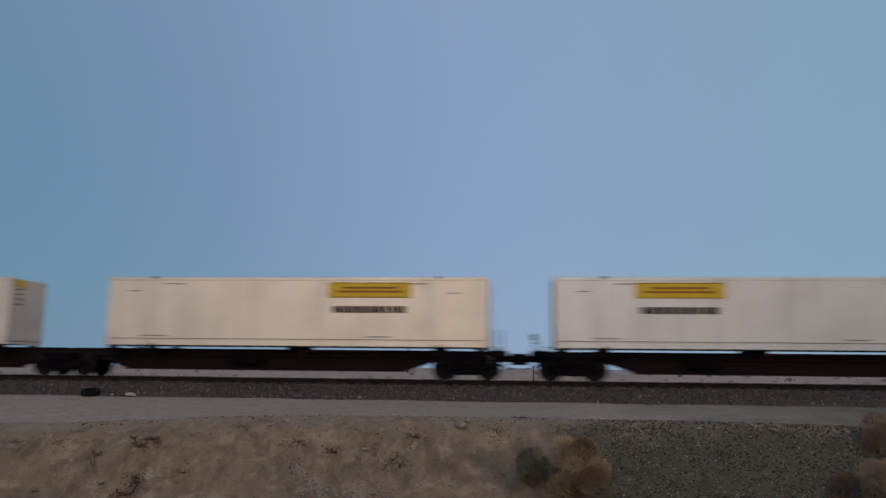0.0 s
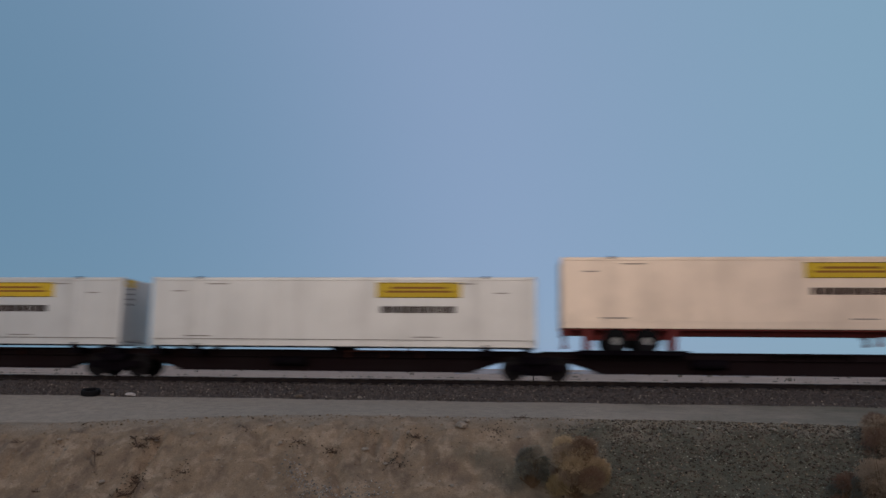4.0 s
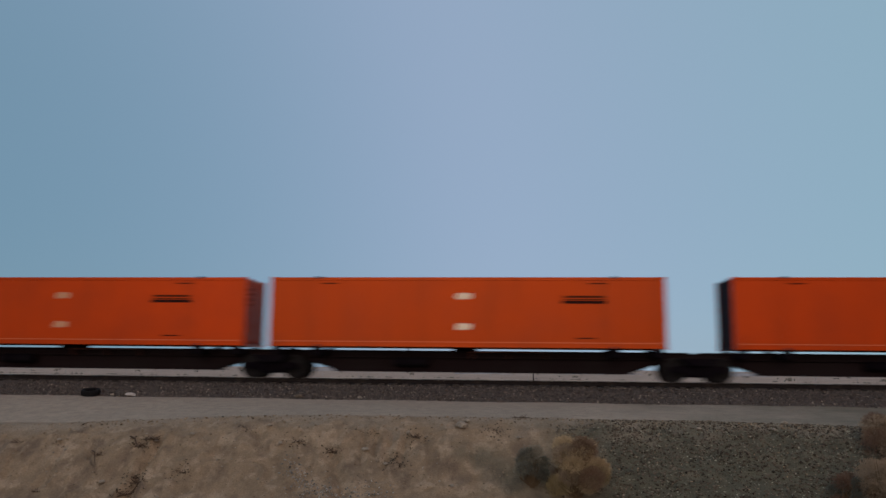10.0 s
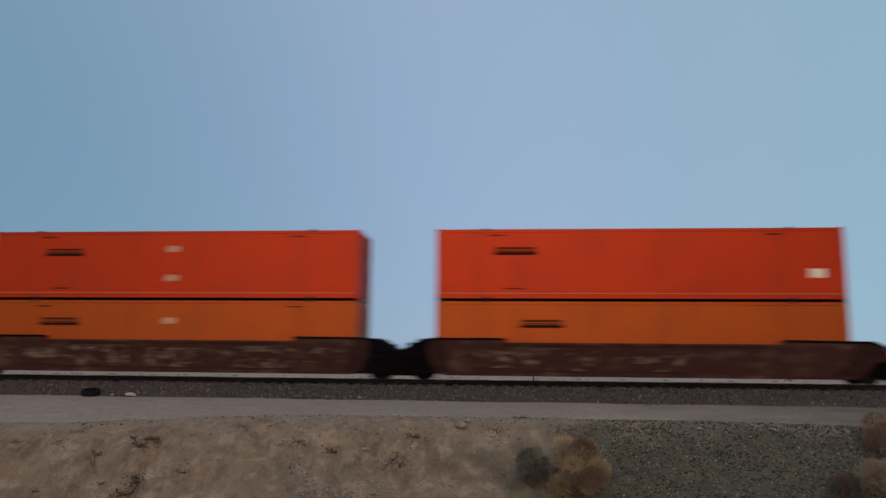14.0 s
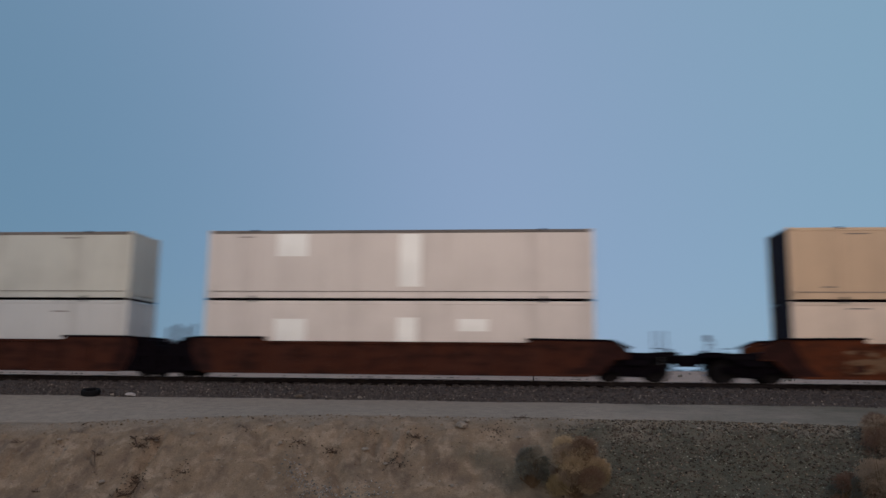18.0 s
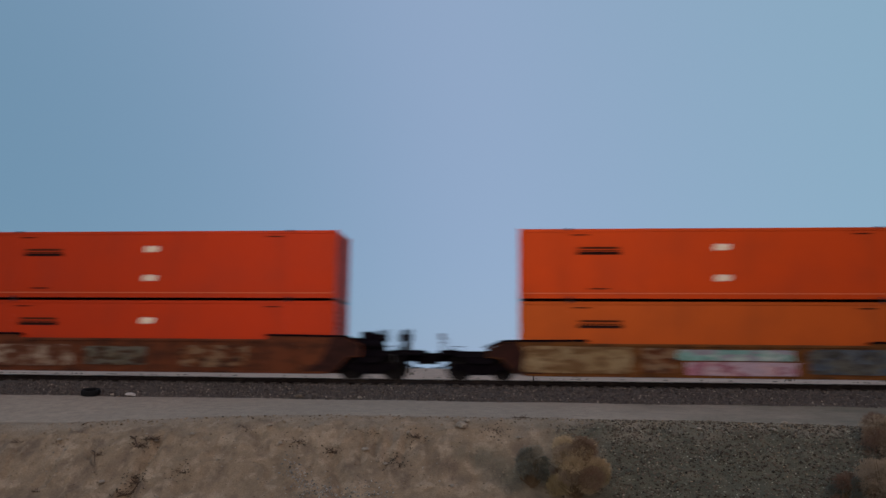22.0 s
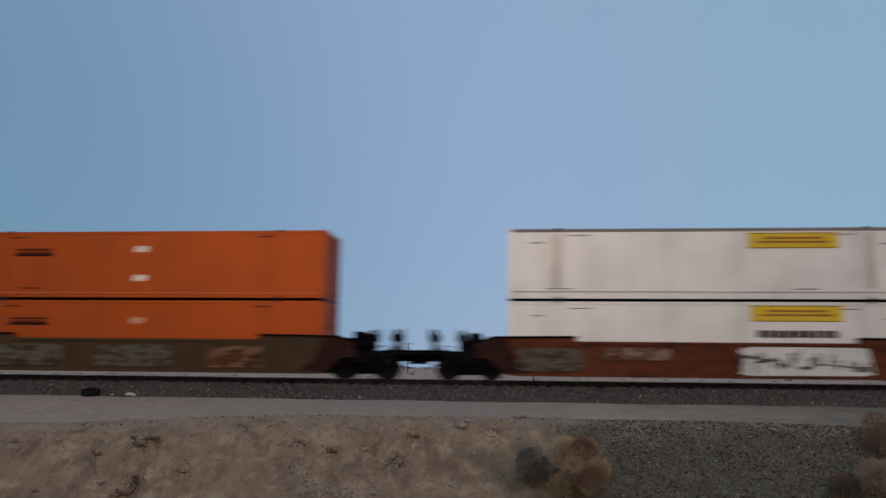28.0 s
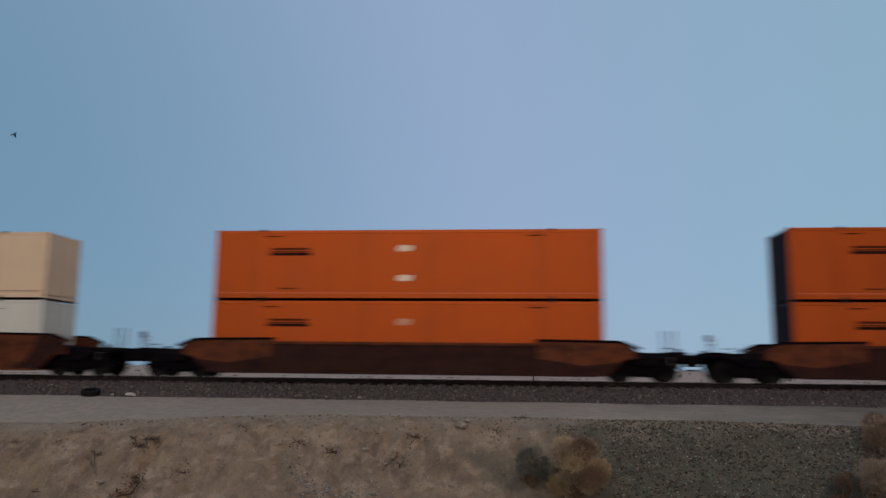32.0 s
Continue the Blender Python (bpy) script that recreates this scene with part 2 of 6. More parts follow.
def soil(name, cols, scale=1.0, rough=0.95, strength=0.4, masks=None, speck=None, single=0.0, blotch=None, crest=None):
    """Earth, gravel and road: three colours over two noise scales with relief; masks mix in a second colour set along x."""
    m, nt, b = nodes_of(name)
    tc = nt.nodes.new("ShaderNodeNewGeometry").outputs["Position"]
    big = noise_fac(nt, tc, 0.55 * scale, 0.35, 0.65, 5.0)
    mid = noise_fac(nt, tc, 3.0 * scale, 0.38, 0.68, 6.0)
    fine = noise_fac(nt, tc, 22.0 * scale, 0.35, 0.7, 4.0)
    c = mix_rgb(nt, big, cols[0], cols[1])
    c = mix_rgb(nt, mid, c, cols[2])
    if blotch:
        c = mix_rgb(nt, noise_fac(nt, tc, 1.7, 0.53, 0.63, 8.0), c, blotch[0])
        c = mix_rgb(nt, noise_fac(nt, tc, 1.5, 0.50, 0.66, 7.0, (1.0, 0.75, 0.75)), c, blotch[1])
        c = mix_rgb(nt, noise_fac(nt, tc, 3.7, 0.56, 0.70, 7.0, (1.0, 0.55, 0.55)), c, blotch[2])
    if masks:
        x0, x1, other = masks
        sep = nt.nodes.new("ShaderNodeSeparateXYZ")
        nt.links.new(tc, sep.inputs[0])
        wob = nt.nodes.new("ShaderNodeMath")
        wob.operation = "MULTIPLY_ADD"
        nt.links.new(noise_fac(nt, tc, 0.5, 0.3, 0.7), wob.inputs[0])
        wob.inputs[1].default_value = 6.0
        nt.links.new(sep.outputs[0], wob.inputs[2])
        r = nt.nodes.new("ShaderNodeMapRange")
        r.inputs[1].default_value, r.inputs[2].default_value = x0 + 3, x1 + 3
        nt.links.new(wob.outputs[0], r.inputs[0])
        o = mix_rgb(nt, mid, other[0], other[1])
        c = mix_rgb(nt, r.outputs[0], c, o)
    if crest:       # dust spilt over the edge of the road
        y0, y1, dust = crest
        sp = nt.nodes.new("ShaderNodeSeparateXYZ")
        nt.links.new(tc, sp.inputs[0])
        wv = nt.nodes.new("ShaderNodeMath")
        wv.operation = "MULTIPLY_ADD"
        nt.links.new(noise_fac(nt, tc, 1.1, 0.3, 0.7, 6.0), wv.inputs[0])
        wv.inputs[1].default_value = 1.6
        nt.links.new(sp.outputs[1], wv.inputs[2])
        rc = nt.nodes.new("ShaderNodeMapRange")
        rc.interpolation_type = "SMOOTHSTEP"
        rc.inputs[1].default_value, rc.inputs[2].default_value = y0 + 0.8, y1 + 0.8
        rc.inputs[4].default_value = 0.85
        nt.links.new(wv.outputs[0], rc.inputs[0])
        c = mix_rgb(nt, rc.outputs[0], c, dust)
    c = mix_rgb(nt, 1.0, c, mix_rgb(nt, fine, (0.76, 0.76, 0.76), (1.0, 1.0, 1.0)), "MULTIPLY")
    if speck:
        vor = nt.nodes.new("ShaderNodeTexVoronoi")
        vor.inputs["Scale"].default_value = speck[0]
        nt.links.new(tc, vor.inputs[0])
        ramp = nt.nodes.new("ShaderNodeMapRange")
        ramp.inputs[1].default_value, ramp.inputs[2].default_value = speck[1], speck[1] * 0.6
        nt.links.new(vor.outputs["Distance"], ramp.inputs[0])
        sepc = nt.nodes.new("ShaderNodeSeparateColor")
        nt.links.new(vor.outputs["Color"], sepc.inputs[0])
        tone = mix_rgb(nt, sepc.outputs[0], speck[2], speck[3])
        c = mix_rgb(nt, ramp.outputs[0], c, tone)
    if single:
        isl = nt.nodes.new("ShaderNodeNewGeometry").outputs["Random Per Island"]
        c = mix_rgb(nt, 1.0, c, mix_rgb(nt, isl, tuple(1 - single for _ in range(3)), (1 + 0.9 * single, 1 + 0.8 * single, 1 + 0.7 * single)), "MULTIPLY")
    nt.links.new(c, b.inputs["Base Color"])
    b.inputs["Roughness"].default_value = rough
    b.inputs["Specular IOR Level"].default_value = 0.05
    bump(nt, b, fine, strength, 0.03)
    return m


BANK = soil("bank_earth", ((0.325, 0.232, 0.157), (0.278, 0.198, 0.134), (0.236, 0.168, 0.115)), masks=(-1.2, 3.2, ((0.128, 0.120, 0.090), (0.090, 0.086, 0.068))),
            speck=(7.0, 0.12, (0.10, 0.070, 0.052), (0.33, 0.27, 0.21)), strength=0.75, blotch=((0.385, 0.284, 0.201), (0.188, 0.134, 0.097), (0.345, 0.255, 0.180)), crest=(22.7, 24.6, (0.300, 0.242, 0.190)))
ROAD = soil("service_road_dust", ((0.375, 0.305, 0.245), (0.335, 0.274, 0.222), (0.290, 0.238, 0.195)), strength=0.35, masks=(2.5, 13.0, ((0.180, 0.163, 0.130), (0.150, 0.138, 0.112))))
BALLAST = soil("track_ballast", ((0.096, 0.078, 0.072), (0.085, 0.071, 0.067), (0.067, 0.056, 0.054)), scale=2.0,
               speck=(16.0, 0.42, (0.045, 0.036, 0.035), (0.18, 0.145, 0.125)))
STONE = soil("loose_stone", ((0.160, 0.134, 0.108), (0.118, 0.098, 0.082), (0.090, 0.075, 0.063)), scale=3.0, single=0.62, strength=0.08)
BALLASTSTONE = soil("ballast_stone", ((0.122, 0.101, 0.091), (0.093, 0.078, 0.072), (0.070, 0.058, 0.055)), scale=3.0, single=0.45, strength=0.08)
DARKSTONE = soil("dark_stone", ((0.110, 0.088, 0.068), (0.085, 0.067, 0.053), (0.060, 0.048, 0.040)), scale=3.0, single=0.6, strength=0.08)
WASHSTONE = soil("blue_grey_pebble", ((0.34, 0.325, 0.305), (0.25, 0.238, 0.226), (0.165, 0.157, 0.150)), scale=3.0, single=0.6, strength=0.08)
GRAVELPALE = soil("grey_green_stone", ((0.30, 0.29, 0.235), (0.24, 0.232, 0.19), (0.18, 0.172, 0.14)), scale=3.0, single=0.45, strength=0.08)
PALESTONE = soil("pale_stone", ((0.34, 0.29, 0.24), (0.28, 0.24, 0.20), (0.22, 0.185, 0.155)), scale=3.0, single=0.3, strength=0.08)
EARTHSTONE = soil("earthy_stone", ((0.31, 0.235, 0.165), (0.24, 0.182, 0.132), (0.175, 0.132, 0.098)), scale=3.0, single=0.45, strength=0.08)
FARLAND = soil("far_desert", ((0.54, 0.41, 0.34), (0.45, 0.34, 0.285), (0.31, 0.235, 0.20)), scale=0.05)
FARLAND.node_tree.nodes["Principled BSDF"].inputs["Specular IOR Level"].default_value = 0.0
HILL = soil("far_hill", ((0.36, 0.33, 0.34), (0.33, 0.31, 0.33), (0.30, 0.29, 0.31)), scale=0.01)
TWIG = paint("dry_twig", (0.12, 0.078, 0.045), rough=0.9)
STRAW = paint("straw_twig", (0.52, 0.385, 0.232), rough=0.9, vary=0.3)
SAGE = paint("sage_leaf", (0.235, 0.210, 0.165), rough=0.9, vary=0.3)
SCRUB = paint("grey_scrub", (0.19, 0.165, 0.135), rough=0.9, vary=0.3)
CLOTH = paint("dirty_cloth", (0.44, 0.40, 0.38), rough=0.9)
DULLSTRAW = paint("dull_straw_twig", (0.30, 0.220, 0.155), rough=0.9, vary=0.3)
OLIVETWIG = paint("olive_twig", (0.260, 0.195, 0.105), rough=0.9, vary=0.3)
RUSSET = paint("russet_twig", (0.150, 0.088, 0.062), rough=0.9, vary=0.3)
DARKSAGE = paint("dark_sage_leaf", (0.125, 0.125, 0.105), rough=0.9, vary=0.3)
DEADTWIG = paint("dark_dead_twig", (0.075, 0.046, 0.032), rough=0.9)
REDTWIG = paint("reddish_twig", (0.24, 0.150, 0.100), rough=0.9, vary=0.3)
STAINED = paint("stained_white_paint", (0.50, 0.445, 0.375), rough=0.36, metal=0.3, amount=0.5)
FEATHER = paint("dark_feather", (0.02, 0.018, 0.02), rough=0.8)

# ---- mesh helpers ----
def box(bm, x0, x1, y0, y1, z0, z1, bev=0.0):
    r = bmesh.ops.create_cube(bm, size=1.0)
    for v in r["verts"]:
        v.co = Vector(((x0 + x1) / 2 + v.co.x * (x1 - x0), (y0 + y1) / 2 + v.co.y * (y1 - y0), (z0 + z1) / 2 + v.co.z * (z1 - z0)))
    if bev:
        edges = list({e for v in r["verts"] for e in v.link_edges})
        bmesh.ops.bevel(bm, geom=edges, offset=bev, segments=1, affect="EDGES")
    return bm


def prism(bm, pts, y0, y1):
    """A side outline in (x, z), extruded from y0 to y1."""
    a = [bm.verts.new((x, y0, z)) for x, z in pts]
    b = [bm.verts.new((x, y1, z)) for x, z in pts]
    n = len(pts)
    bm.faces.new(a)
    bm.faces.new(b[::-1])
    for i in range(n):
        bm.faces.new((a[i], b[i], b[(i + 1) % n], a[(i + 1) % n]))
    bmesh.ops.recalc_face_normals(bm, faces=bm.faces[:])
    return bm


def tube(bm, p0, p1, r0, r1=None, seg=8):
    p0, p1 = Vector(p0), Vector(p1)
    q = (p1 - p0).to_track_quat("Z", "Y").to_matrix().to_4x4()
    res = bmesh.ops.create_cone(bm, cap_ends=True, segments=seg, radius1=r0, radius2=r0 if r1 is None else r1, depth=(p1 - p0).length)
    bmesh.ops.transform(bm, matrix=Matrix.Translation((p0 + p1) / 2) @ q, verts=res["verts"])
    return bm


def lathe(bm, prof, axis_y0=0.0, seg=24):
    """Rings of (radius, y) turned round the y axis."""
    rings = [[bm.verts.new((r * math.cos(2 * math.pi * k / seg), y + axis_y0, r * math.sin(2 * math.pi * k / seg))) for k in range(seg)] for r, y in prof]
    for i in range(len(rings)):
        a, b = rings[i], rings[(i + 1) % len(rings)]
        for k in range(seg):
            bm.faces.new((a[k], a[(k + 1) % seg], b[(k + 1) % seg], b[k]))
    bmesh.ops.recalc_face_normals(bm, faces=bm.faces[:])
    return bm


CACHE = {}


def mesh_for(key, build, material):
    full = (key, material.name)
    if full not in CACHE:
        bm = bmesh.new()
        build(bm)
        me = bpy.data.meshes.new(str(key[0] if isinstance(key, tuple) else key))
        bm.to_mesh(me)
        bm.free()
        me.materials.append(material)
        CACHE[full] = me
    return CACHE[full]


def part(name, key, build, material, parent, label="", at=None):
    """One mesh object under a thing or part; alike parts share their mesh."""
    ob = new(name, mesh_for((name, key), build, material))
    ob.parent = parent
    if at is not None:
        ob.matrix_basis = at
    if label:
        ob["label"] = label
    return ob


def thing(name, label, category, group="", m=None, kind=""):
    ob = new(name)
    ob.empty_display_size = 0.3
    if m is not None:
        ob.matrix_basis = m
    return tagged(ob, label, category, group, kind)


# ---- ground ----
TRACK_Y = 33.36


def smooth(a, b, x):
    t = min(1, max(0, (x - a) / (b - a)))
    return t * t * (3 - 2 * t)


def edge_drop(x):
    """How much the near edge of the road sinks to the left."""
    return 0.42 * smooth(-5.4, -16.4, x) + 0.07 * smooth(4.6, 10.6, x)


PROFILE = [(-4000, -1.1), (-5, -1.1), (5.2, -1.15), (10.77, -3.2), (15.24, -4.3), (18.35, -4.2), (20.96, -2.85), (23.21, -1.28), (23.99, -1.0), (29.29, -0.77), (31.2, -0.64), (35.6, -0.64), (41, -0.9), (54, -0.95), (133, -1.0), (620, -1.1), (4200, -1.2)]

# rills washed into the bank: head and foot of each, with its depth and half width
RILLS = [(-10.5, 23.1, -10.45, 22.4, 0.20, 0.10), (-10.45, 22.5, -10.55, 20.6, 0.24, 0.13), (-12.6, 22.8, -11.7, 21.8, 0.14, 0.09), (-11.1, 22.8, -10.5, 22.3, 0.14, 0.08),
         (-9.35, 23.3, -8.2, 22.0, 0.12, 0.26), (-8.0, 23.4, -6.2, 21.2, 0.13, 0.20), (-9.7, 21.9, -8.8, 21.1, 0.16, 0.16), (-5.3, 22.6, -4.4, 20.7, 0.15, 0.14),
         (-4.6, 23.5, -4.25, 21.9, 0.12, 0.07), (-4.1, 23.4, -3.9, 22.1, 0.09, 0.06), (-3.7, 23.4, -3.6, 21.8, 0.12, 0.07), (-3.2, 23.3, -3.2, 21.8, 0.12, 0.08), (-2.8, 23.2, -2.2, 21.6, 0.10, 0.10),
         (-14.9, 23.1, -14.3, 21.6, 0.10, 0.10), (-13.4, 23.0, -13.1, 21.2, 0.10, 0.10), (-1.2, 22.9, -1.0, 21.2, 0.09, 0.12), (4.9, 23.6, 5.5, 21.4, 0.06, 0.15)]
# spurs and fans of loose earth between them: centre, reach across and down the slope, height
FANS = [(-6.9, 22.3, 0.45, 0.8, 0.12), (-6.3, 21.5, 0.5, 0.6, 0.10), (-11.4, 22.4, 0.5, 0.8, 0.12), (-12.8, 22.0, 0.6, 0.9, 0.10), (-7.6, 21.6, 0.6, 0.7, 0.10), (-8.9, 22.3, 0.5, 0.7, 0.08), (-4.9, 21.6, 0.5, 0.7, 0.09), (-2.3, 22.3, 0.7, 0.8, 0.08), (-14.6, 21.9, 0.7, 0.9, 0.10)]


def rill_cut(x, y):
    cut = 0.0
    for x0, y0, x1, y1, depth, wide in RILLS:
        if abs(x - (x0 + x1) / 2) > 2.2:
            continue
        dx, dy = x1 - x0, y1 - y0
        t = ((x - x0) * dx + (y - y0) * dy) / (dx * dx + dy * dy)
        if -0.1 < t < 1.15:
            off = abs(((x - x0) * dy - (y - y0) * dx) / math.hypot(dx, dy) + 0.16 * noise.noise(Vector((x * 1.9, y * 1.9, 8))) + 0.06 * noise.noise(Vector((x * 6, y * 6, 3))))
            cut += depth * (math.exp(-(off / wide) ** 2) - 0.3 * math.exp(-((off - 2.2 * wide) / wide) ** 2)) * smooth(-0.1, 0.25, t) * smooth(1.15, 0.8, t)
    for x0, y0, rx, ry, h in FANS:
        d = ((x - x0) / rx) ** 2 + ((y - y0) / ry) ** 2
        if d < 6:
            cut -= 0.7 * h * math.exp(-d)
    return cut


def ground_z(x, y):
    for (y0, z0), (y1, z1) in zip(PROFILE, PROFILE[1:]):
        if y <= y1:
            z = z0 + (z1 - z0) * (y - y0) / (y1 - y0)
            break
    else:
        z = PROFILE[-1][1]
    z -= edge_drop(x) * smooth(29.2, 23.75, y) * smooth(7, 14, y)
    bank = smooth(24.4, 23.0, y) * smooth(15.9, 18.6, y)
    if bank > 0 and abs(x) < 60:
        p = Vector((x, y, 0))
        gully = noise.noise(Vector((x * 1.1 + 0.35 * noise.noise(p * 0.9), y * 0.16, 3.1)))
        column = noise.noise(Vector((x * 3.4 + 0.5 * noise.noise(p * 1.3), y * 0.5, 6.4)))
        z -= bank * rill_cut(x, y)
        clod = max(0.0, noise.noise(p * 4.3 + Vector((7, 2, 5))) - 0.12)
        z += bank * (0.03 * gully + 0.020 * column * smooth(21.5, 22.4, y) + 0.12 * noise.noise(p * 0.6) + 0.06 * noise.noise(p * 1.5) + 0.03 * noise.noise(p * 2.9) + 0.10 * clod + 0.035 * noise.noise(p * 6.1) + 0.026 * noise.noise(p * 12.0))
    elif 23 < y < 30.1 and abs(x) < 60:
        p = Vector((x * 0.35, y * 1.8, 5))
        z += 0.025 * noise.noise(p) + 0.010 * noise.noise(Vector((x * 3, y * 3, 1)))
    return z


def grid(name, xs, ys, zf, material, kind_label):
    verts = [(x, y, zf(x, y)) for y in ys for x in xs]
    n = len(xs)
    faces = [(j * n + i, j * n + i + 1, (j + 1) * n + i + 1, (j + 1) * n + i) for j in range(len(ys) - 1) for i in range(n - 1)]
    me = bpy.data.meshes.new(name)
    me.from_pydata(verts, [], faces)
    me.polygons.foreach_set("use_smooth", [True] * len(faces))
    me.materials.append(material)
    ob = new(name, me)
    tagged(ob, kind_label, name.replace("_", " "), kind="structure")
    return ob


far = [50, 70, 100, 150, 220, 330, 500, 800, 1300, 2200, 4000]
gx = [-v for v in far[::-1]] + [-35, -27, -22] + list(np.arange(-20, 13.01, 0.085)) + [15, 19, 25, 34] + far
gy = [-4000, -1500, -500, -150, -50, -20, -8, -2, 2, 5.2, 8, 10.8, 13, 15.2, 17, 18.35, 19.2] + list(np.arange(19.6, 24.8, 0.075)) + list(np.arange(24.9, 29.7, 0.3)) + [30.4, 32, 34, 35.6, 38, 41, 46, 52, 60, 75, 100, 150, 220, 330, 500, 800, 1300, 2200, 4200]
ground = grid("ground", [float(v) for v in gx], [float(v) for v in gy], ground_z, BANK, "brown desert earth with an eroded gravelly bank")
ground.data.materials.append(FARLAND)
cent = [p for p in ground.data.polygons if p.center.y > 40]
for p in cent:
    p.material_index = 1

road = grid("road", [float(v) for v in np.arange(-60, 60.01, 0.5)], [float(v) for v in np.arange(24.05, 29.71, 0.2)],
            lambda x, y: ground_z(x, y) + 0.012 + 0.02 * smooth(24.1, 24.7, y) * (1 - smooth(29.3, 29.7, y)) - 0.05 * smooth(24.7, 24.1, y + 0.3 * noise.noise(Vector((x * 0.6, 0, 9)))),
            ROAD, "pale dusty dirt service road beside the track")


def ballast_z(x, y):
    d = abs(y - TRACK_Y)
    z = -0.165 - 0.085 * smooth(0.70, 1.0, d) - max(0, d - 1.6) * 0.225
    if abs(x) < 40 and y < TRACK_Y:
        z += 0.035 * noise.noise(Vector((x * 2.2, y * 2.2, 4))) + 0.022 * noise.noise(Vector((x * 8, y * 8, 2))) + 0.012 * math.sin(x * 4 * math.pi) * smooth(TRACK_Y - 1.1, TRACK_Y - 1.9, y) * smooth(TRACK_Y - 2.9, TRACK_Y - 2.1, y)
    return z


bx = [float(v) for v in (-760, -400, -250, -150, -90, -55, -35, -26)] + [float(v) for v in np.arange(-23, 17, 0.09)] + [float(v) for v in (20, 28, 40, 60, 100, 160, 260, 400, 760)]
by = [float(v) for v in np.arange(TRACK_Y - 4.3, TRACK_Y - 1.3, 0.09)] + [TRACK_Y + v for v in (-0.9, -0.35, 0.25, 1.0, 1.75, 2.65, 3.6, 4.7)]
ballast = grid("track_ballast", bx, by, ballast_z, BALLAST, "grey-brown crushed stone ballast under the track")


def stones(name, count, place, size, material, label, seed):
    """Loose stones as one sheet of small irregular lumps."""
    rnd = random.Random(seed)
    base = bmesh.new()
    bmesh.ops.create_icosphere(base, subdivisions=1, radius=1.0)
    bv = [v.co.copy() for v in base.verts]
    bf = [[v.index for v in f.verts] for f in base.faces]
    base.free()
    verts, faces = [], []
    for _ in range(count):
        x, y, z = place(rnd)
        s = size * rnd.uniform(0.5, 1.0) ** 2 * 1.6
        sx, sy, sz = s * rnd.uniform(0.7, 1.3), s * rnd.uniform(0.7, 1.2), s * rnd.uniform(0.5, 0.9)
        a = rnd.uniform(0, 6.28)
        ca, sa = math.cos(a), math.sin(a)
        o = len(verts)
        for v in bv:
            k = rnd.uniform(0.6, 1.2)
            vx, vy = v.x * sx * k, v.y * sy * k
            verts.append((x + ca * vx - sa * vy, y + sa * vx + ca * vy, z + v.z * sz * k + 0.25 * sz))
        faces += [[o + i for i in f] for f in bf]
    me = bpy.data.meshes.new(name)
    me.from_pydata(verts, [], faces)
    me.materials.append(material)
    return tagged(new(name, me), label, "stones", kind="stuff")


def on_ballast(r):
    x, y = r.uniform(-21, 14), TRACK_Y - r.uniform(1.15, 3.95)
    return x, y, ballast_z(x, y)


def on_bank(r):
    x = r.uniform(-17, 13)
    y = r.uniform(19.9, 24.1)
    return x, y, ground_z(x, y)


def on_gravel_bank(r):
    x = 12.5 - 11.4 * r.random() ** 1.2
    y = r.uniform(19.8, 24.2)
    if noise.noise(Vector((x * 0.9, y * 0.9, 2.0))) < r.uniform(-0.6, 0.25):
        x, y = 12.5 - 10 * r.random() ** 1.2, r.uniform(19.8, 24.1)
    return x, y, ground_z(x, y)


def on_coarse_bank(r):
    x = 12.5 - 10 * r.random() ** 1.2
    y = r.uniform(19.8, 24.1)
    return x, y, ground_z(x, y)


def on_edge(r):
    x = r.uniform(-14, 12)
    y = 24.02 + r.gauss(0, 0.2)
    return x, y, ground_z(x, y)


HEAPS = [(-10.66, 22.66), (-10.98, 22.6), (-10.6, 21.75), (-10.4, 21.4), (-10.7, 21.15), (-5.2, 22.45), (-6.24, 22.65), (-2.9, 22.9), (-3.6, 22.1), (-3.2, 22.1), (-9.2, 21.7), (-8.0, 23.2), (0.07, 24.3), (-0.7, 23.3), (-0.5, 23.1), (-4.2, 23.0)]


def clustered(r):
    cx, cy = r.choice(HEAPS)
    x, y = cx + r.gauss(0, 0.19), cy + r.gauss(0, 0.16)
    return x, y, ground_z(x, y)


def in_wash(r):
    """The grey pebbles that a rill has carried down to the foot of the bank."""
    t = r.random() ** 0.7
    x, y = -6.5 + 1.5 * t + r.gauss(0, 0.10 + 0.25 * t), 22.1 - 1.6 * t + r.gauss(0, 0.10)
    if r.random() < 0.35:
        x, y = r.uniform(-5.2, -3.2), 20.95 + r.gauss(0, 0.18)
    return x, y, ground_z(x, y)


stones("ballast_stones", 9000, on_ballast, 0.042, BALLASTSTONE, "angular grey-brown ballast stones beside the rail", 1)
stones("pale_ballast_stones", 1100, on_ballast, 0.028, PALESTONE, "scattered pale stones among the ballast", 2)
stones("bank_pebbles", 3200, on_bank, 0.022, EARTHSTONE, "small brown pebbles on the earth bank", 3)
stones("gravel", 11000, on_gravel_bank, 0.029, STONE, "dark gravel covering the bank", 4)
stones("dark_gravel", 3600, on_coarse_bank, 0.030, DARKSTONE, "near-black coarse stones in the gravel", 9)
stones("pale_gravel", 4200, on_gravel_bank, 0.024, GRAVELPALE, "pale stones in the dark gravel", 5)
stones("edge_stones", 380, on_edge, 0.034, EARTHSTONE, "stones along the edge of the dirt road", 6)
stones("dark_edge_stones", 90, on_edge, 0.028, DARKSTONE, "dark stones along the edge of the dirt road", 10)
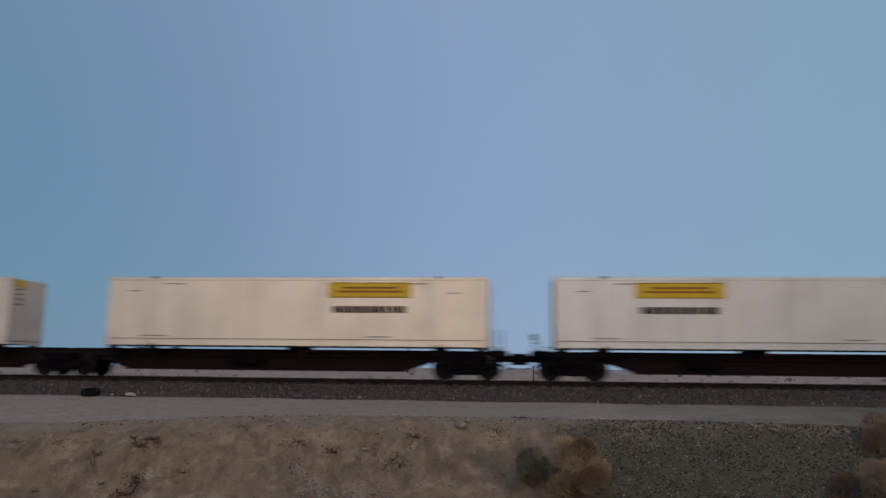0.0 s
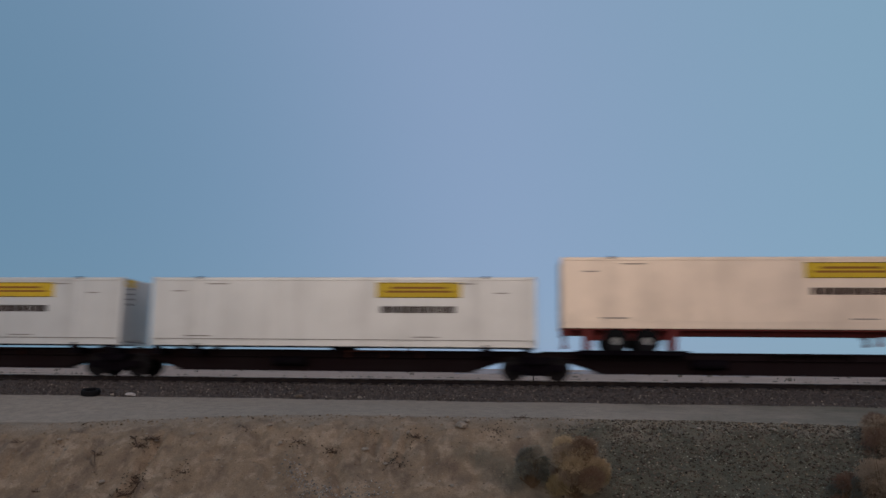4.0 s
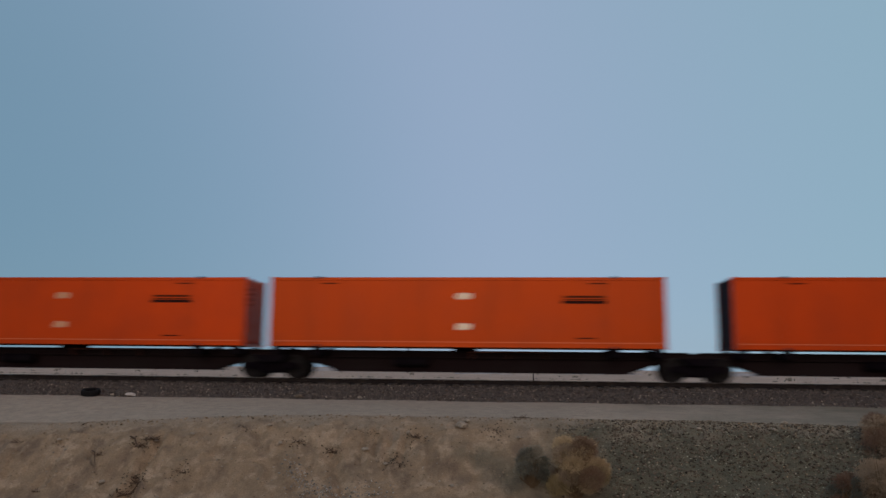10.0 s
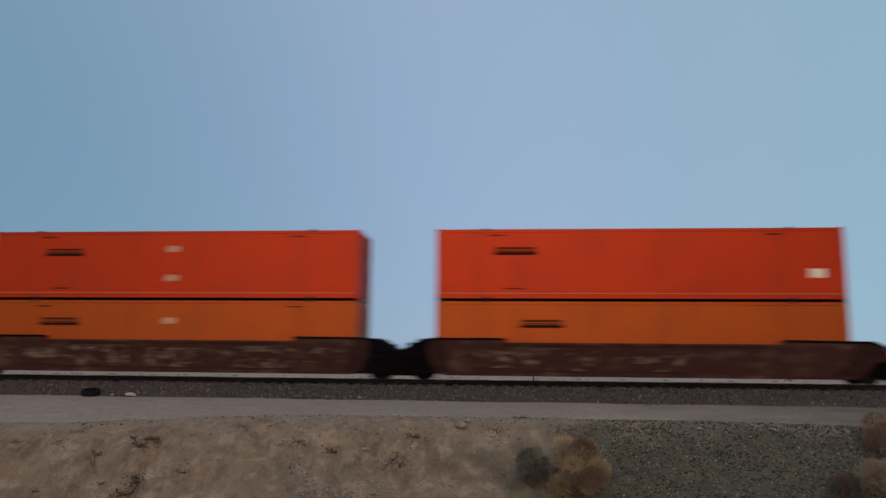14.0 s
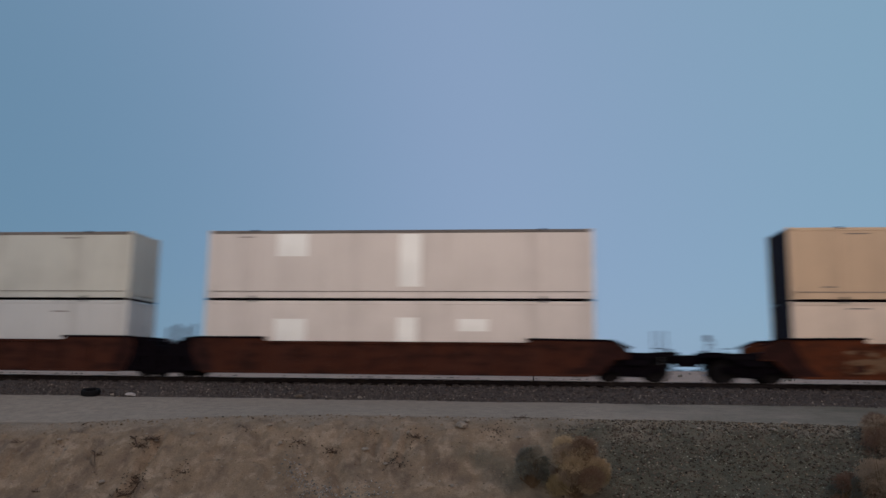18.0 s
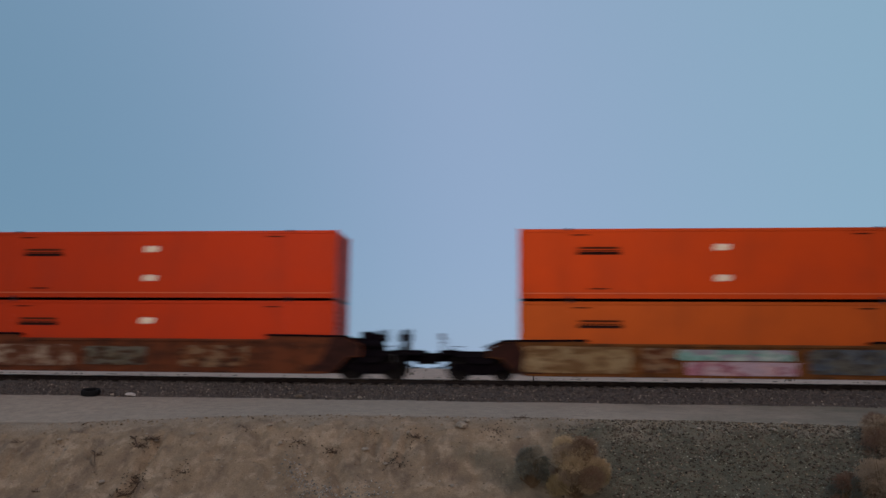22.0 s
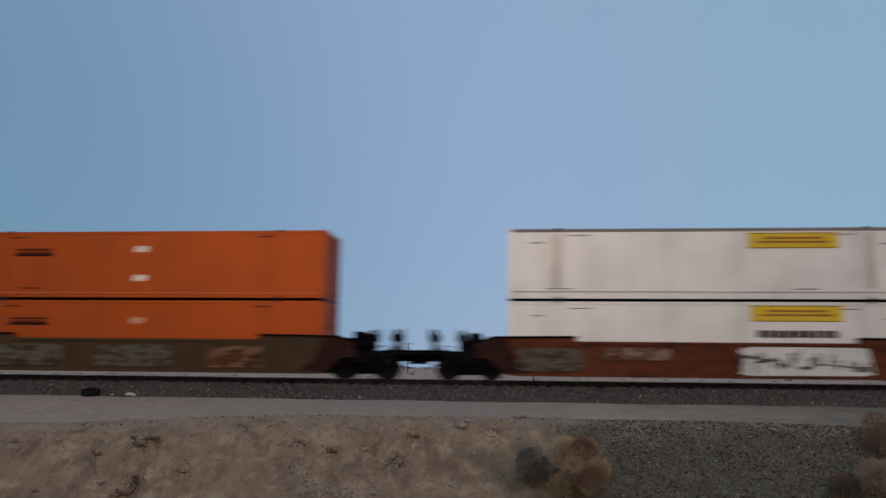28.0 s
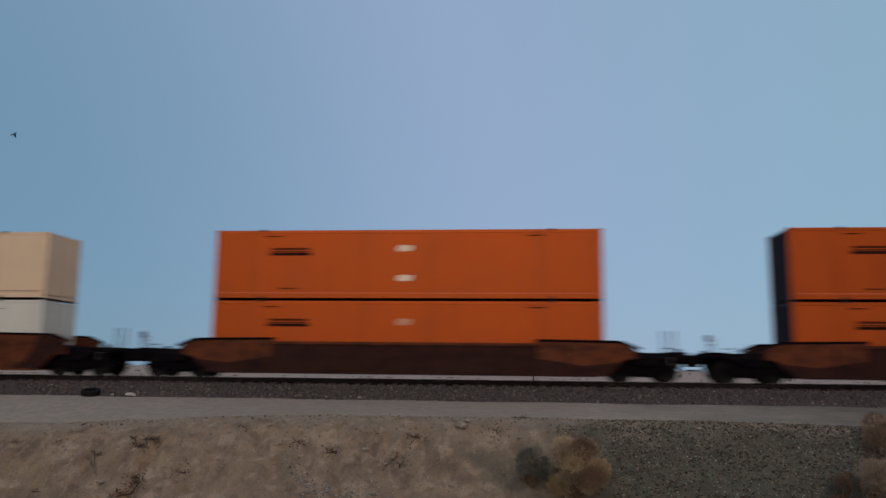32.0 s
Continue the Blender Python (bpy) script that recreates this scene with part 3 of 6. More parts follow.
stones("bank_rubble", 620, clustered, 0.022, DARKSTONE, "clusters of dark rubble on the bank", 7)
stones("pale_bank_stones", 240, on_bank, 0.034, PALESTONE, "single pale stones on the bank", 8)
stones("wash_pebbles", 700, in_wash, 0.022, WASHSTONE, "blue-grey pebbles washed down a rill", 11)

# ---- track ----
track = thing("railway_track", "straight steel rails on timber sleepers in ballast", "railway track", kind="structure")
RAILPROF = [(-0.07, -0.17), (0.07, -0.17), (0.07, -0.155), (0.012, -0.13), (0.010, -0.045), (0.036, -0.035), (0.036, -0.006), (0.028, 0.0), (-0.028, 0.0), (-0.036, -0.006), (-0.036, -0.035), (-0.010, -0.045), (-0.012, -0.13), (-0.07, -0.155)]


def rail_mesh(bm):
    pts = RAILPROF
    a = [bm.verts.new((-760, y, z)) for y, z in pts]
    b = [bm.verts.new((760, y, z)) for y, z in pts]
    for i in range(len(pts)):
        bm.faces.new((a[i], a[(i + 1) % len(pts)], b[(i + 1) % len(pts)], b[i]))
    bmesh.ops.recalc_face_normals(bm, faces=bm.faces[:])


def head_mesh(bm):
    box(bm, -760, 760, -0.026, 0.026, 0.0, 0.003)


for side in (-0.755, 0.755):
    r = part("rail", 0, rail_mesh, RAILSTEEL, track, at=pose(0, TRACK_Y + side, 0))
    part("rail_head", 0, head_mesh, RAILHEAD, r, "bright polished running surface")


def fence_post_mesh(bm):
    prism(bm, [(-0.02, -0.4), (0.02, -0.4), (0.02, 1.25), (-0.02, 1.28)], -0.015, 0.015)
    box(bm, -0.04, 0.04, -0.005, 0.005, 0.1, 0.3)


FENCE_Y = 119.5
fence = thing("wire_fence", "sagging wire fence on thin grey steel posts", "fence", m=pose(0, FENCE_Y, -1.0))
posts = [-92 + k * 5.2 + 0.5 * math.sin(k * 2.1) for k in range(34)]
for k, px in enumerate(posts):
    part("post", 0, fence_post_mesh, GALV, fence, at=pose(px, 0, -0.10 * (k % 4), 0, 1.5 * math.sin(k * 1.7), 0))
for zz in (0.4, 0.75, 1.1):
    def wire(bm, zz=zz):
        for x0, x1 in zip(posts, posts[1:]):
            pts = [Vector((x0 + (x1 - x0) * u / 4, -0.02, zz - 0.06 * math.sin(math.pi * u / 4))) for u in range(5)]
            for p, q in zip(pts, pts[1:]):
                tube(bm, p, q, 0.007, seg=4)
    part("wire", zz, wire, GALV, fence)

marker = thing("marker_post", "dark steel marker post beyond the track", "post", m=pose(1.40, 70.9, -0.97))
part("stake", 0, lambda bm: prism(bm, [(-0.035, -0.4), (0.035, -0.4), (0.035, 1.78), (0.0, 1.84), (-0.035, 1.78)], -0.03, 0.03), BLACKSTEEL, marker)

pole = thing("utility_pole", "distant weathered wooden utility pole with crossarms", "utility pole", m=pose(-30.5, 221.3, -1.05))
part("shaft", 0, lambda bm: tube(bm, (0, 0, -0.5), (0, 0, 8.6), 0.17, 0.11, 10), WOOD, pole)
part("crossarm", 0, lambda bm: box(bm, -1.5, 1.5, -0.16, -0.06, -0.07, 0.07, 0.01), WOOD, pole, at=pose(0, 0, 8.15))
part("crossarm", 1, lambda bm: box(bm, -1.0, 1.0, -0.16, -0.06, -0.06, 0.06, 0.01), WOOD, pole, at=pose(0, 0, 6.9))
for ix in (-1.35, -0.6, 0.6, 1.35):
    part("insulator", 0, lambda bm: tube(bm, (0, 0, 0), (0, 0, 0.16), 0.06, 0.04, 8), GALV, pole, at=pose(ix, -0.11, 8.22))


def ridge(name, y, x0, x1, base, heights, material, label):
    rnd = random.Random(name)
    me_v, me_f = [], []
    n = 220
    for i in range(n + 1):
        x = x0 + (x1 - x0) * i / n
        u = i / n
        hgt = heights * (0.45 + 0.5 * noise.noise(Vector((u * 9, y * 0.01, 1))) + 0.22 * noise.noise(Vector((u * 31, 2, 1))))
        hgt = max(0.6, hgt)
        me_v += [(x, y, base), (x, y + 40, base + hgt), (x, y + 120, base)]
    for i in range(n):
        a = i * 3
        me_f += [(a, a + 3, a + 4, a + 1), (a + 1, a + 4, a + 5, a + 2)]
    me = bpy.data.meshes.new(name)
    me.from_pydata(me_v, [], me_f)
    me.materials.append(material)
    return tagged(new(name, me), label, "hills", kind="structure")


ridge("backdrop", 2400, -2600, 2600, -4, 9.0, HILL, "low hazy hills along the horizon")


def mound_mesh(bm):
    r = bmesh.ops.create_icosphere(bm, subdivisions=4, radius=1.0)
    for v in r["verts"]:
        v.co.z = max(-0.05, v.co.z) * (0.8 + 0.3 * noise.noise(v.co * 2.5))
        v.co *= 1 + 0.15 * noise.noise(v.co * 3)


for mx, my, sx, sz in ((-8.8, 212.6, 7.5, 1.5), (28.5, 265.8, 12, 1.4), (66, 248, 10, 1.2), (-62.7, 292, 14, 1.6)):
    md = new("earth_mound", mesh_for(("mound", mx), mound_mesh, HILL))
    md.matrix_basis = pose(mx, my, -1.1) @ Matrix.Diagonal((sx, 4, sz, 1))
    tagged(md, "low pale heap of earth beyond the track", "mound", "distant mounds")

# ---- train ----
# How far the train has run at each whole second, and where a thing at place s along the train then stands.
RUN = [-268.06, -250.48, -232.88, -215.26, -197.60, -179.91, -162.17, -144.43, -126.65, -108.80, -90.89, -72.96, -54.98, -36.97, -18.91, -0.80, 17.35,
       35.53, 53.77, 72.07, 90.42, 108.82, 127.23, 145.61, 163.89, 182.47, 201.01, 219.61, 238.25, 256.94, 275.71, 294.53, 313.34]
TRAIN = []      # (thing, place along the train, height)
WHEELS = []     # (wheelset, radius, local x)


def rides(ob, s, z=0.0):
    ob.matrix_basis = pose(s - RUN[0], TRACK_Y, z)
    TRAIN.append((ob, s, z))
    return ob


LEN, WID, HGT = 16.15, 2.59, 2.896
HL, HW = LEN / 2, WID / 2


def side_sheet(bm):
    """Pressed side wall with shallow upright ribs, for the near side; y is outward-negative."""
    pts, x, pitch = [], -HL + 0.14, 0.305
    end = HL - 0.14
    while x < end - pitch:
        pts += [(x, 0.0), (x + 0.20, 0.0), (x + 0.225, 0.005), (x + 0.28, 0.005)]
        x += pitch
    pts += [(end, 0.0)]
    lo = [bm.verts.new((px, py, 0.30)) for px, py in pts]
    hi = [bm.verts.new((px, py, HGT - 0.16)) for px, py in pts]
    for i in range(len(pts) - 1):
        bm.faces.new((lo[i], lo[i + 1], hi[i + 1], hi[i]))
    # inner skin, so that the wall has thickness
    a = [bm.verts.new(c) for c in ((-HL + 0.14, 0.05, 0.30), (end, 0.05, 0.30), (end, 0.05, HGT - 0.16), (-HL + 0.14, 0.05, HGT - 0.16))]
    bm.faces.new(a[::-1])


def door_leaf(bm):
    box(bm, -0.03, 0.03, -0.60, 0.60, 0.16, HGT - 0.14, 0.012)
    for z in (0.75, 1.45, 2.15):
        box(bm, 0.03, 0.045, -0.56, 0.56, z - 0.02, z + 0.02)


def lock_rod(bm):
    tube(bm, (0, 0, 0.10), (0, 0, HGT - 0.10), 0.02, seg=6)
    for z in (0.22, 0.9, 1.9, HGT - 0.25):
        box(bm, -0.02, 0.035, -0.05, 0.05, z - 0.05, z + 0.05, 0.008)
    box(bm, 0.0, 0.03, -0.28, 0.02, 1.12, 1.16)


def nose_wall(bm):
    """Ribbed end sheet: a zigzag plan drawn up to the full height."""
    pts = [(0.03, -HW + 0.13), (-0.03, -HW + 0.13)]
    for k in range(9):
        y = -1.04 + k * 0.26
        pts += [(-0.03, y - 0.07), (-0.052, y - 0.05), (-0.052, y + 0.05), (-0.03, y + 0.07)]
    pts += [(-0.03, HW - 0.13), (0.03, HW - 0.13)]
    lo = [bm.verts.new((x, y, 0.14)) for x, y in pts]
    hi = [bm.verts.new((x, y, HGT - 0.14)) for x, y in pts]
    bm.faces.new(lo)
    bm.faces.new(hi[::-1])
    for i in range(len(pts)):
        j = (i + 1) % len(pts)
        bm.faces.new((lo[i], hi[i], hi[j], lo[j]))
    bmesh.ops.recalc_face_normals(bm, faces=bm.faces[:])


def casting(bm):
    box(bm, -0.089, 0.089, -0.081, 0.081, -0.059, 0.059, 0.012)
    box(bm, -0.03, 0.03, -0.083, -0.079, -0.02, 0.02)


def roof_sheet(bm):
    x = -HL + 0.1
    while x < HL - 0.1:
        box(bm, x, min(x + 0.6, HL - 0.1), -HW + 0.08, HW - 0.08, HGT - 0.045, HGT - 0.030)
        box(bm, x + 0.1, min(x + 0.42, HL - 0.1), -HW + 0.12, HW - 0.12, HGT - 0.030, HGT - 0.022)
        x += 0.6


def mark(name, parent, x, z, w, h, material, label="", key=None, build=None, lift=0.0):
    """A flat marking on the near side wall, centred on x and z."""
    b = build or (lambda bm: box(bm, -w / 2, w / 2, -0.004, 0.002, -h / 2, h / 2))
    return part(name, key or (round(w, 3), round(h, 3)), b, material, parent, label, at=pose(x, -HW + 0.006 - lift, z))


def lozenge(bm):
    prism(bm, [(-0.33, -0.03), (-0.27, 0.10), (-0.10, 0.15), (0.10, 0.12), (0.30, 0.13), (0.34, 0.02), (0.26, -0.13), (-0.02, -0.12), (-0.28, -0.15)], -0.004, 0.002)


def slanted(bm, w, h, cuts):
    """Plain leaning block with slits, standing for one shape of a painted company mark."""
    k = 0.32 * h
    for z0, z1, a, b in cuts:
        xa, xb = -w / 2 + a * w, -w / 2 + b * w
        prism(bm, [(xa + k * z0 / h, z0), (xb + k * z0 / h, z0), (xb + k * z1 / h, z1), (xa + k * z1 / h, z1)], -0.004, 0.002)


def container(name, paint_mat, label, s, z, marks, group, top=None, end_mat=None):
    """A 53-foot box with its frame, walls, doors and markings; the doors look towards +x."""
    c = thing(name, label, "container", group)
    for sgn, turn in ((-1, 0), (1, 180)):
        part("side_panel", 0, side_sheet, paint_mat, c, at=pose(0, sgn * (HW - 0.012), 0, 0, 0, turn))
        part("top_rail", 0, lambda bm: box(bm, -HL + 0.17, HL - 0.17, -0.045, 0.045, HGT - 0.16, HGT - 0.02, 0.012), top or paint_mat, c, at=pose(0, sgn * (HW - 0.047), 0))
        part("bottom_rail", 0, lambda bm: (box(bm, -HL + 0.17, HL - 0.17, -0.045, 0.045, 0.02, 0.25, 0.012), box(bm, -HL + 0.17, HL - 0.17, -0.030, 0.045, 0.25, 0.30)), paint_mat, c, at=pose(0, sgn * (HW - 0.047), 0))
        orangish = paint_mat in (ORANGE, ORANGE_DULL, RED, AMBER)
        # orange boxes: painted highlight of the lit rail edge; others: a thin line
        part("rub_strip", orangish, lambda bm, h=(0.042 if orangish else 0.03): box(bm, -HL + 0.17, HL - 0.17, -0.006, 0.0, -h / 2, h / 2), PALEORANGE if orangish else (NAVY if paint_mat is NAVY else LINE), c, "thin strip along the lower edge, highlight painted on orange boxes", at=pose(0, sgn * (HW - 0.002) + (0.006 if sgn > 0 else 0), 0.235 if orangish else 0.30))
        for ex in (-1, 1):
            part("corner_post", 0, lambda bm: box(bm, -0.07, 0.07, -0.06, 0.06, 0.118, HGT - 0.118, 0.012), end_mat or paint_mat, c, at=pose(ex * (HL - 0.075), sgn * (HW - 0.064), 0))
            part("lift_post", 0, lambda bm: box(bm, -0.09, 0.09, -0.01, 0.02, 0.30, HGT - 0.16, 0.006), paint_mat, c, at=pose(ex * 6.05, sgn * (HW - 0.012), 0, 0, 0, 0 if sgn < 0 else 180))
            for zz in (0.059, HGT - 0.059):
                part("corner_casting", 0, casting, paint_mat, c, at=pose(ex * (HL - 0.089), sgn * (HW - 0.081), zz, 0, 0, 0 if sgn < 0 else 180))
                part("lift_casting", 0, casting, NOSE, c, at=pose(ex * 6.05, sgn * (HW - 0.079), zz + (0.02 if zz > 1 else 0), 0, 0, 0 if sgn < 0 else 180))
    part("roof", 0, roof_sheet, paint_mat, c)
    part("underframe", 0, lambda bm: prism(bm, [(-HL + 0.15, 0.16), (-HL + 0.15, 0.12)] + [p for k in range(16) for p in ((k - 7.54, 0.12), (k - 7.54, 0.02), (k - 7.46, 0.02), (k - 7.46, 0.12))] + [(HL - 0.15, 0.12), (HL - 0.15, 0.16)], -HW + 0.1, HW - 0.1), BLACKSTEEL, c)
    # left end wall, its shade put into the material's colour
    part("nose_wall", 0, nose_wall, NOSE, c, "ribbed steel nose wall, end shade put into dark colour", at=pose(-HL + 0.06, 0, 0))
    for ex in (-1, 1):
        for zz in (0.07, HGT - 0.09):
            # left sills are painted with the same shade, right ones keep the paint
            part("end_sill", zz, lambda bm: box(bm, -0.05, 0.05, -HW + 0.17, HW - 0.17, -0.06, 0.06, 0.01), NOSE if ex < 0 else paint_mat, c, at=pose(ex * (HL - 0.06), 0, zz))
    for sy in (-1, 1):
        d = part("door", 0, door_leaf, paint_mat, c, at=pose(HL - 0.06, sy * 0.605, 0))
        for ry in (-0.32, 0.30):
            part("lock_rod", 0, lock_rod, paint_mat, d, at=pose(0.062, ry, 0))
        if sy < 0:
            for k in range(4 if any(mk[0] in ("yellow", "text") for mk in marks) else 0):
                part("door_lettering", 0, lambda bm: box(bm, 0.0, 0.006, -0.17, 0.17, -0.035, 0.035), INK, d, at=pose(0.045, -0.02, 2.42 - 0.22 * k))
            if any(mk[0] == "yellow" for mk in marks):
                part("door_banner", 0, lambda bm: box(bm, 0.0, 0.006, -0.45, 0.45, -0.16, 0.16), YELLOW, d, "yellow door banner", at=pose(0.046, 0.0, 2.66))
    if z > 3:
        for ex in (-1, 1):
            for sgn in (-1, 1):
                for cx in (6.05, HL - 0.10):
                    part("stacking_cone", 0, lambda bm: box(bm, -0.07, 0.07, -0.06, 0.06, -0.072, 0.002, 0.012), NOSE, c, at=pose(ex * cx, sgn * (HW - 0.1), 0))
            part("stack_pad", 0, lambda bm: box(bm, -0.04, 0.04, -1.05, 1.05, -0.07, 0.012), NOSE, c, at=pose(ex * (HL - 0.10), 0, 0))
    for mk in marks:
        kind, x = mk[0], mk[1]
        if kind == "text":          # two dark lines of lettering, too small to read
            for dz, w, hh, ink in ((0.115, 1.62, 0.09, BROWNINK), (0.0, 1.66, 0.05, BROWNINK), (-0.105, 1.75, 0.12, INK)):
                mark("lettering", c, x, mk[2] + dz, w, hh, ink, "dark lettering bar")
        elif kind == "logo":
            mark("emblem", c, x, mk[2], 0, 0, mk[3] if len(mk) > 3 else LOGO, "pale rounded emblem", key="lozenge", build=lozenge)
        elif kind == "square":
            mark("placard", c, x, mk[2], mk[3], mk[4], mk[5], {PINKRED: "rose-red painted end band", STAINED: "brown-stained upright streak"}.get(mk[5], "pale rectangular placard"))
        elif kind == "dash":
            mark("stencil", c, x, mk[2], mk[3], 0.045, INK if orangish else LINE)
        elif kind == "yellow":      # banner with plain bars for its wording
            yb = mark("banner", c, x, mk[2], 3.5, 0.64, YELLOW, "yellow banner")
            for dz, w, hh in ((0.295, 3.4, 0.012), (0.10, 2.3, 0.045), (-0.06, 2.8, 0.045), (-0.295, 3.4, 0.012)):
                part("banner_bar", (w, dz), lambda bm, w=w, hh=hh: box(bm, -w / 2, w / 2, -0.007, -0.002, -hh, hh), BANNERTEXT if abs(dz) < 0.2 else INK, yb, at=pose(0, 0, dz))
            if mk[3]:
                xx, rnd = -1.55, random.Random(5)
                while xx < 1.5:
                    w = rnd.uniform(0.16, 0.34)
                    mark("lettering", c, x + xx + w / 2, mk[2] - 0.80, w, 0.28, INK, "dark lettering block", key=("blk", round(w, 3)))
                    xx += w + 0.06
        elif kind == "shapes":      # dark leaning shapes of a company mark
            x0 = x - 2.05
            for j, w in enumerate((0.90, 1.15, 0.34, 0.78, 0.80)):
                mark("company_shape", c, x0 + w / 2, mk[2], 0, 0, GREENINK, "dark leaning painted block", key=("sl", j), build=lambda bm, w=w: slanted(bm, w, 0.84, [(-0.42, -0.03, 0.0, 0.92), (0.04, 0.42, 0.03, 1.0)]))
                x0 += w + 0.05
            if mk[3]:
                mark("stencil", c, x + 0.3, mk[2] - 0.66, 2.4, 0.05, LINE)
        elif kind == "stain":
            rnd = random.Random(int(x * 10))
            pts = [(0.33 * (0.5 + 0.5 * rnd.random()) * math.cos(a), 0.75 * (0.55 + 0.45 * rnd.random()) * math.sin(a)) for a in np.linspace(0, 6.0, 15)]
            mark("rust_stain", c, x, mk[2], 0, 0, STAINED, "faint brown stain", key=("stain", x), build=lambda bm: prism(bm, pts, -0.003, 0.002))
    return rides(c, s, z)


# -- running gear --
def side_frame(bm):
    top = [(-1.12, 0.40), (-1.12, 0.60), (-0.95, 0.64), (-0.62, 0.66), (-0.30, 0.80), (0.30, 0.80), (0.62, 0.66), (0.95, 0.64), (1.12, 0.60), (1.12, 0.40), (0.72, 0.42), (0.38, 0.20), (-0.38, 0.20), (-0.72, 0.42)]
    prism(bm, top, -0.09, 0.09)
    for x in (-0.90, 0.90):
        tube(bm, (x, -0.17, 0.48), (x, 0.1, 0.48), 0.13, seg=12)
    for x in (-0.17, 0.0, 0.17):
        tube(bm, (x, -0.11, 0.26), (x, -0.11, 0.58), 0.07, seg=8)


def wheelset(bm, r=0.48):
    tube(bm, (0, -0.95, 0), (0, 0.95, 0), 0.085, seg=10)
    for s in (-1, 1):
        lathe(bm, [(0.10, s * 0.80), (r * 0.80, s * 0.785), (r * 0.83, s * 0.83), (r, s * 0.83), (r + 0.003, s * 0.72), (r + 0.028, s * 0.70), (r + 0.028, s * 0.685), (r * 0.84, s * 0.685), (r * 0.80, s * 0.725), (0.10, s * 0.70)])
        for k in range(6):
            a = k * math.pi / 3
            tube(bm, (0.26 * math.cos(a), s * 0.80, 0.26 * math.sin(a)), (0.26 * math.cos(a), s * 0.812, 0.26 * math.sin(a)), 0.022, seg=6)


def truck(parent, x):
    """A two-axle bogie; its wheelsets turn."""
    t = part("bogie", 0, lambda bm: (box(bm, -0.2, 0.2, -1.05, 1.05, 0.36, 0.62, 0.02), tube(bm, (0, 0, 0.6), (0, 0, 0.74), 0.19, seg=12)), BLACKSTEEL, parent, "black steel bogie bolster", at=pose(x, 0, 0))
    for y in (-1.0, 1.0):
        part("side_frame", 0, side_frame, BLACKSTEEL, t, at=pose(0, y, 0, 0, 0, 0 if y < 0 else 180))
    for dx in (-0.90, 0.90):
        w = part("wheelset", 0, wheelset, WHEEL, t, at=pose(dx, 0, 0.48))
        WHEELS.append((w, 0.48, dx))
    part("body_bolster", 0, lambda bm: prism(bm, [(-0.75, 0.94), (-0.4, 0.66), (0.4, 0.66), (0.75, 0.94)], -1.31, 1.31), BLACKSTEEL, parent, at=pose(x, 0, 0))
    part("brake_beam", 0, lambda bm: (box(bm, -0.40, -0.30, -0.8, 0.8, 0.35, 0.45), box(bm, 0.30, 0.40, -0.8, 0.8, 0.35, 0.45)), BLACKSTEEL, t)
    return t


def coupler_mesh(bm):
    box(bm, -0.2, 1.30, -0.15, 0.15, 0.72, 1.00, 0.03)
    prism(bm, [(1.18, 0.60), (1.62, 0.62), (1.70, 0.72), (1.70, 0.98), (1.60, 1.08), (1.18, 1.08)], -0.19, 0.18)
    box(bm, 1.54, 1.77, -0.02, 0.17, 0.66, 1.04, 0.03)


def hose_mesh(bm):
    pts = [(0.55, -0.28, 0.82), (0.85, -0.30, 0.62), (1.15, -0.28, 0.46), (1.4, -0.2, 0.50)]
    for a, b in zip(pts, pts[1:]):
        tube(bm, a, b, 0.032, seg=6)


def brake_stand(bm):
    prism(bm, [(-0.15, 0.0), (0.15, 0.0), (0.08, 0.45), (-0.08, 0.45)], -0.14, 0.14)
    box(bm, -0.24, 0.14, -0.26, 0.26, 0.34, 0.66, 0.06)
    box(bm, -0.14, 0.05, -0.16, 0.16, 0.64, 0.84, 0.04)
    for k in range(18):
        a0, a1 = k * math.pi / 9, (k + 1) * math.pi / 9
        tube(bm, (0.2, 0.27 * math.cos(a0), 0.6 + 0.27 * math.sin(a0)), (0.2, 0.27 * math.cos(a1), 0.6 + 0.27 * math.sin(a1)), 0.02, seg=5)
    for k in range(4):
        a = k * math.pi / 2
        tube(bm, (0.2, 0, 0.6), (0.2, 0.27 * math.cos(a), 0.6 + 0.27 * math.sin(a)), 0.014, seg=5)
    tube(bm, (0.1, 0, 0.6), (0.22, 0, 0.6), 0.04, seg=8)


def ladder_mesh(bm):
    for x in (-0.2, 0.2):
        tube(bm, (x, 0, 0), (x, 0, 0.95), 0.016, seg=6)
    for z in (0.1, 0.38, 0.66, 0.92):
        tube(bm, (-0.2, 0, z), (0.2, 0, z), 0.014, seg=6)


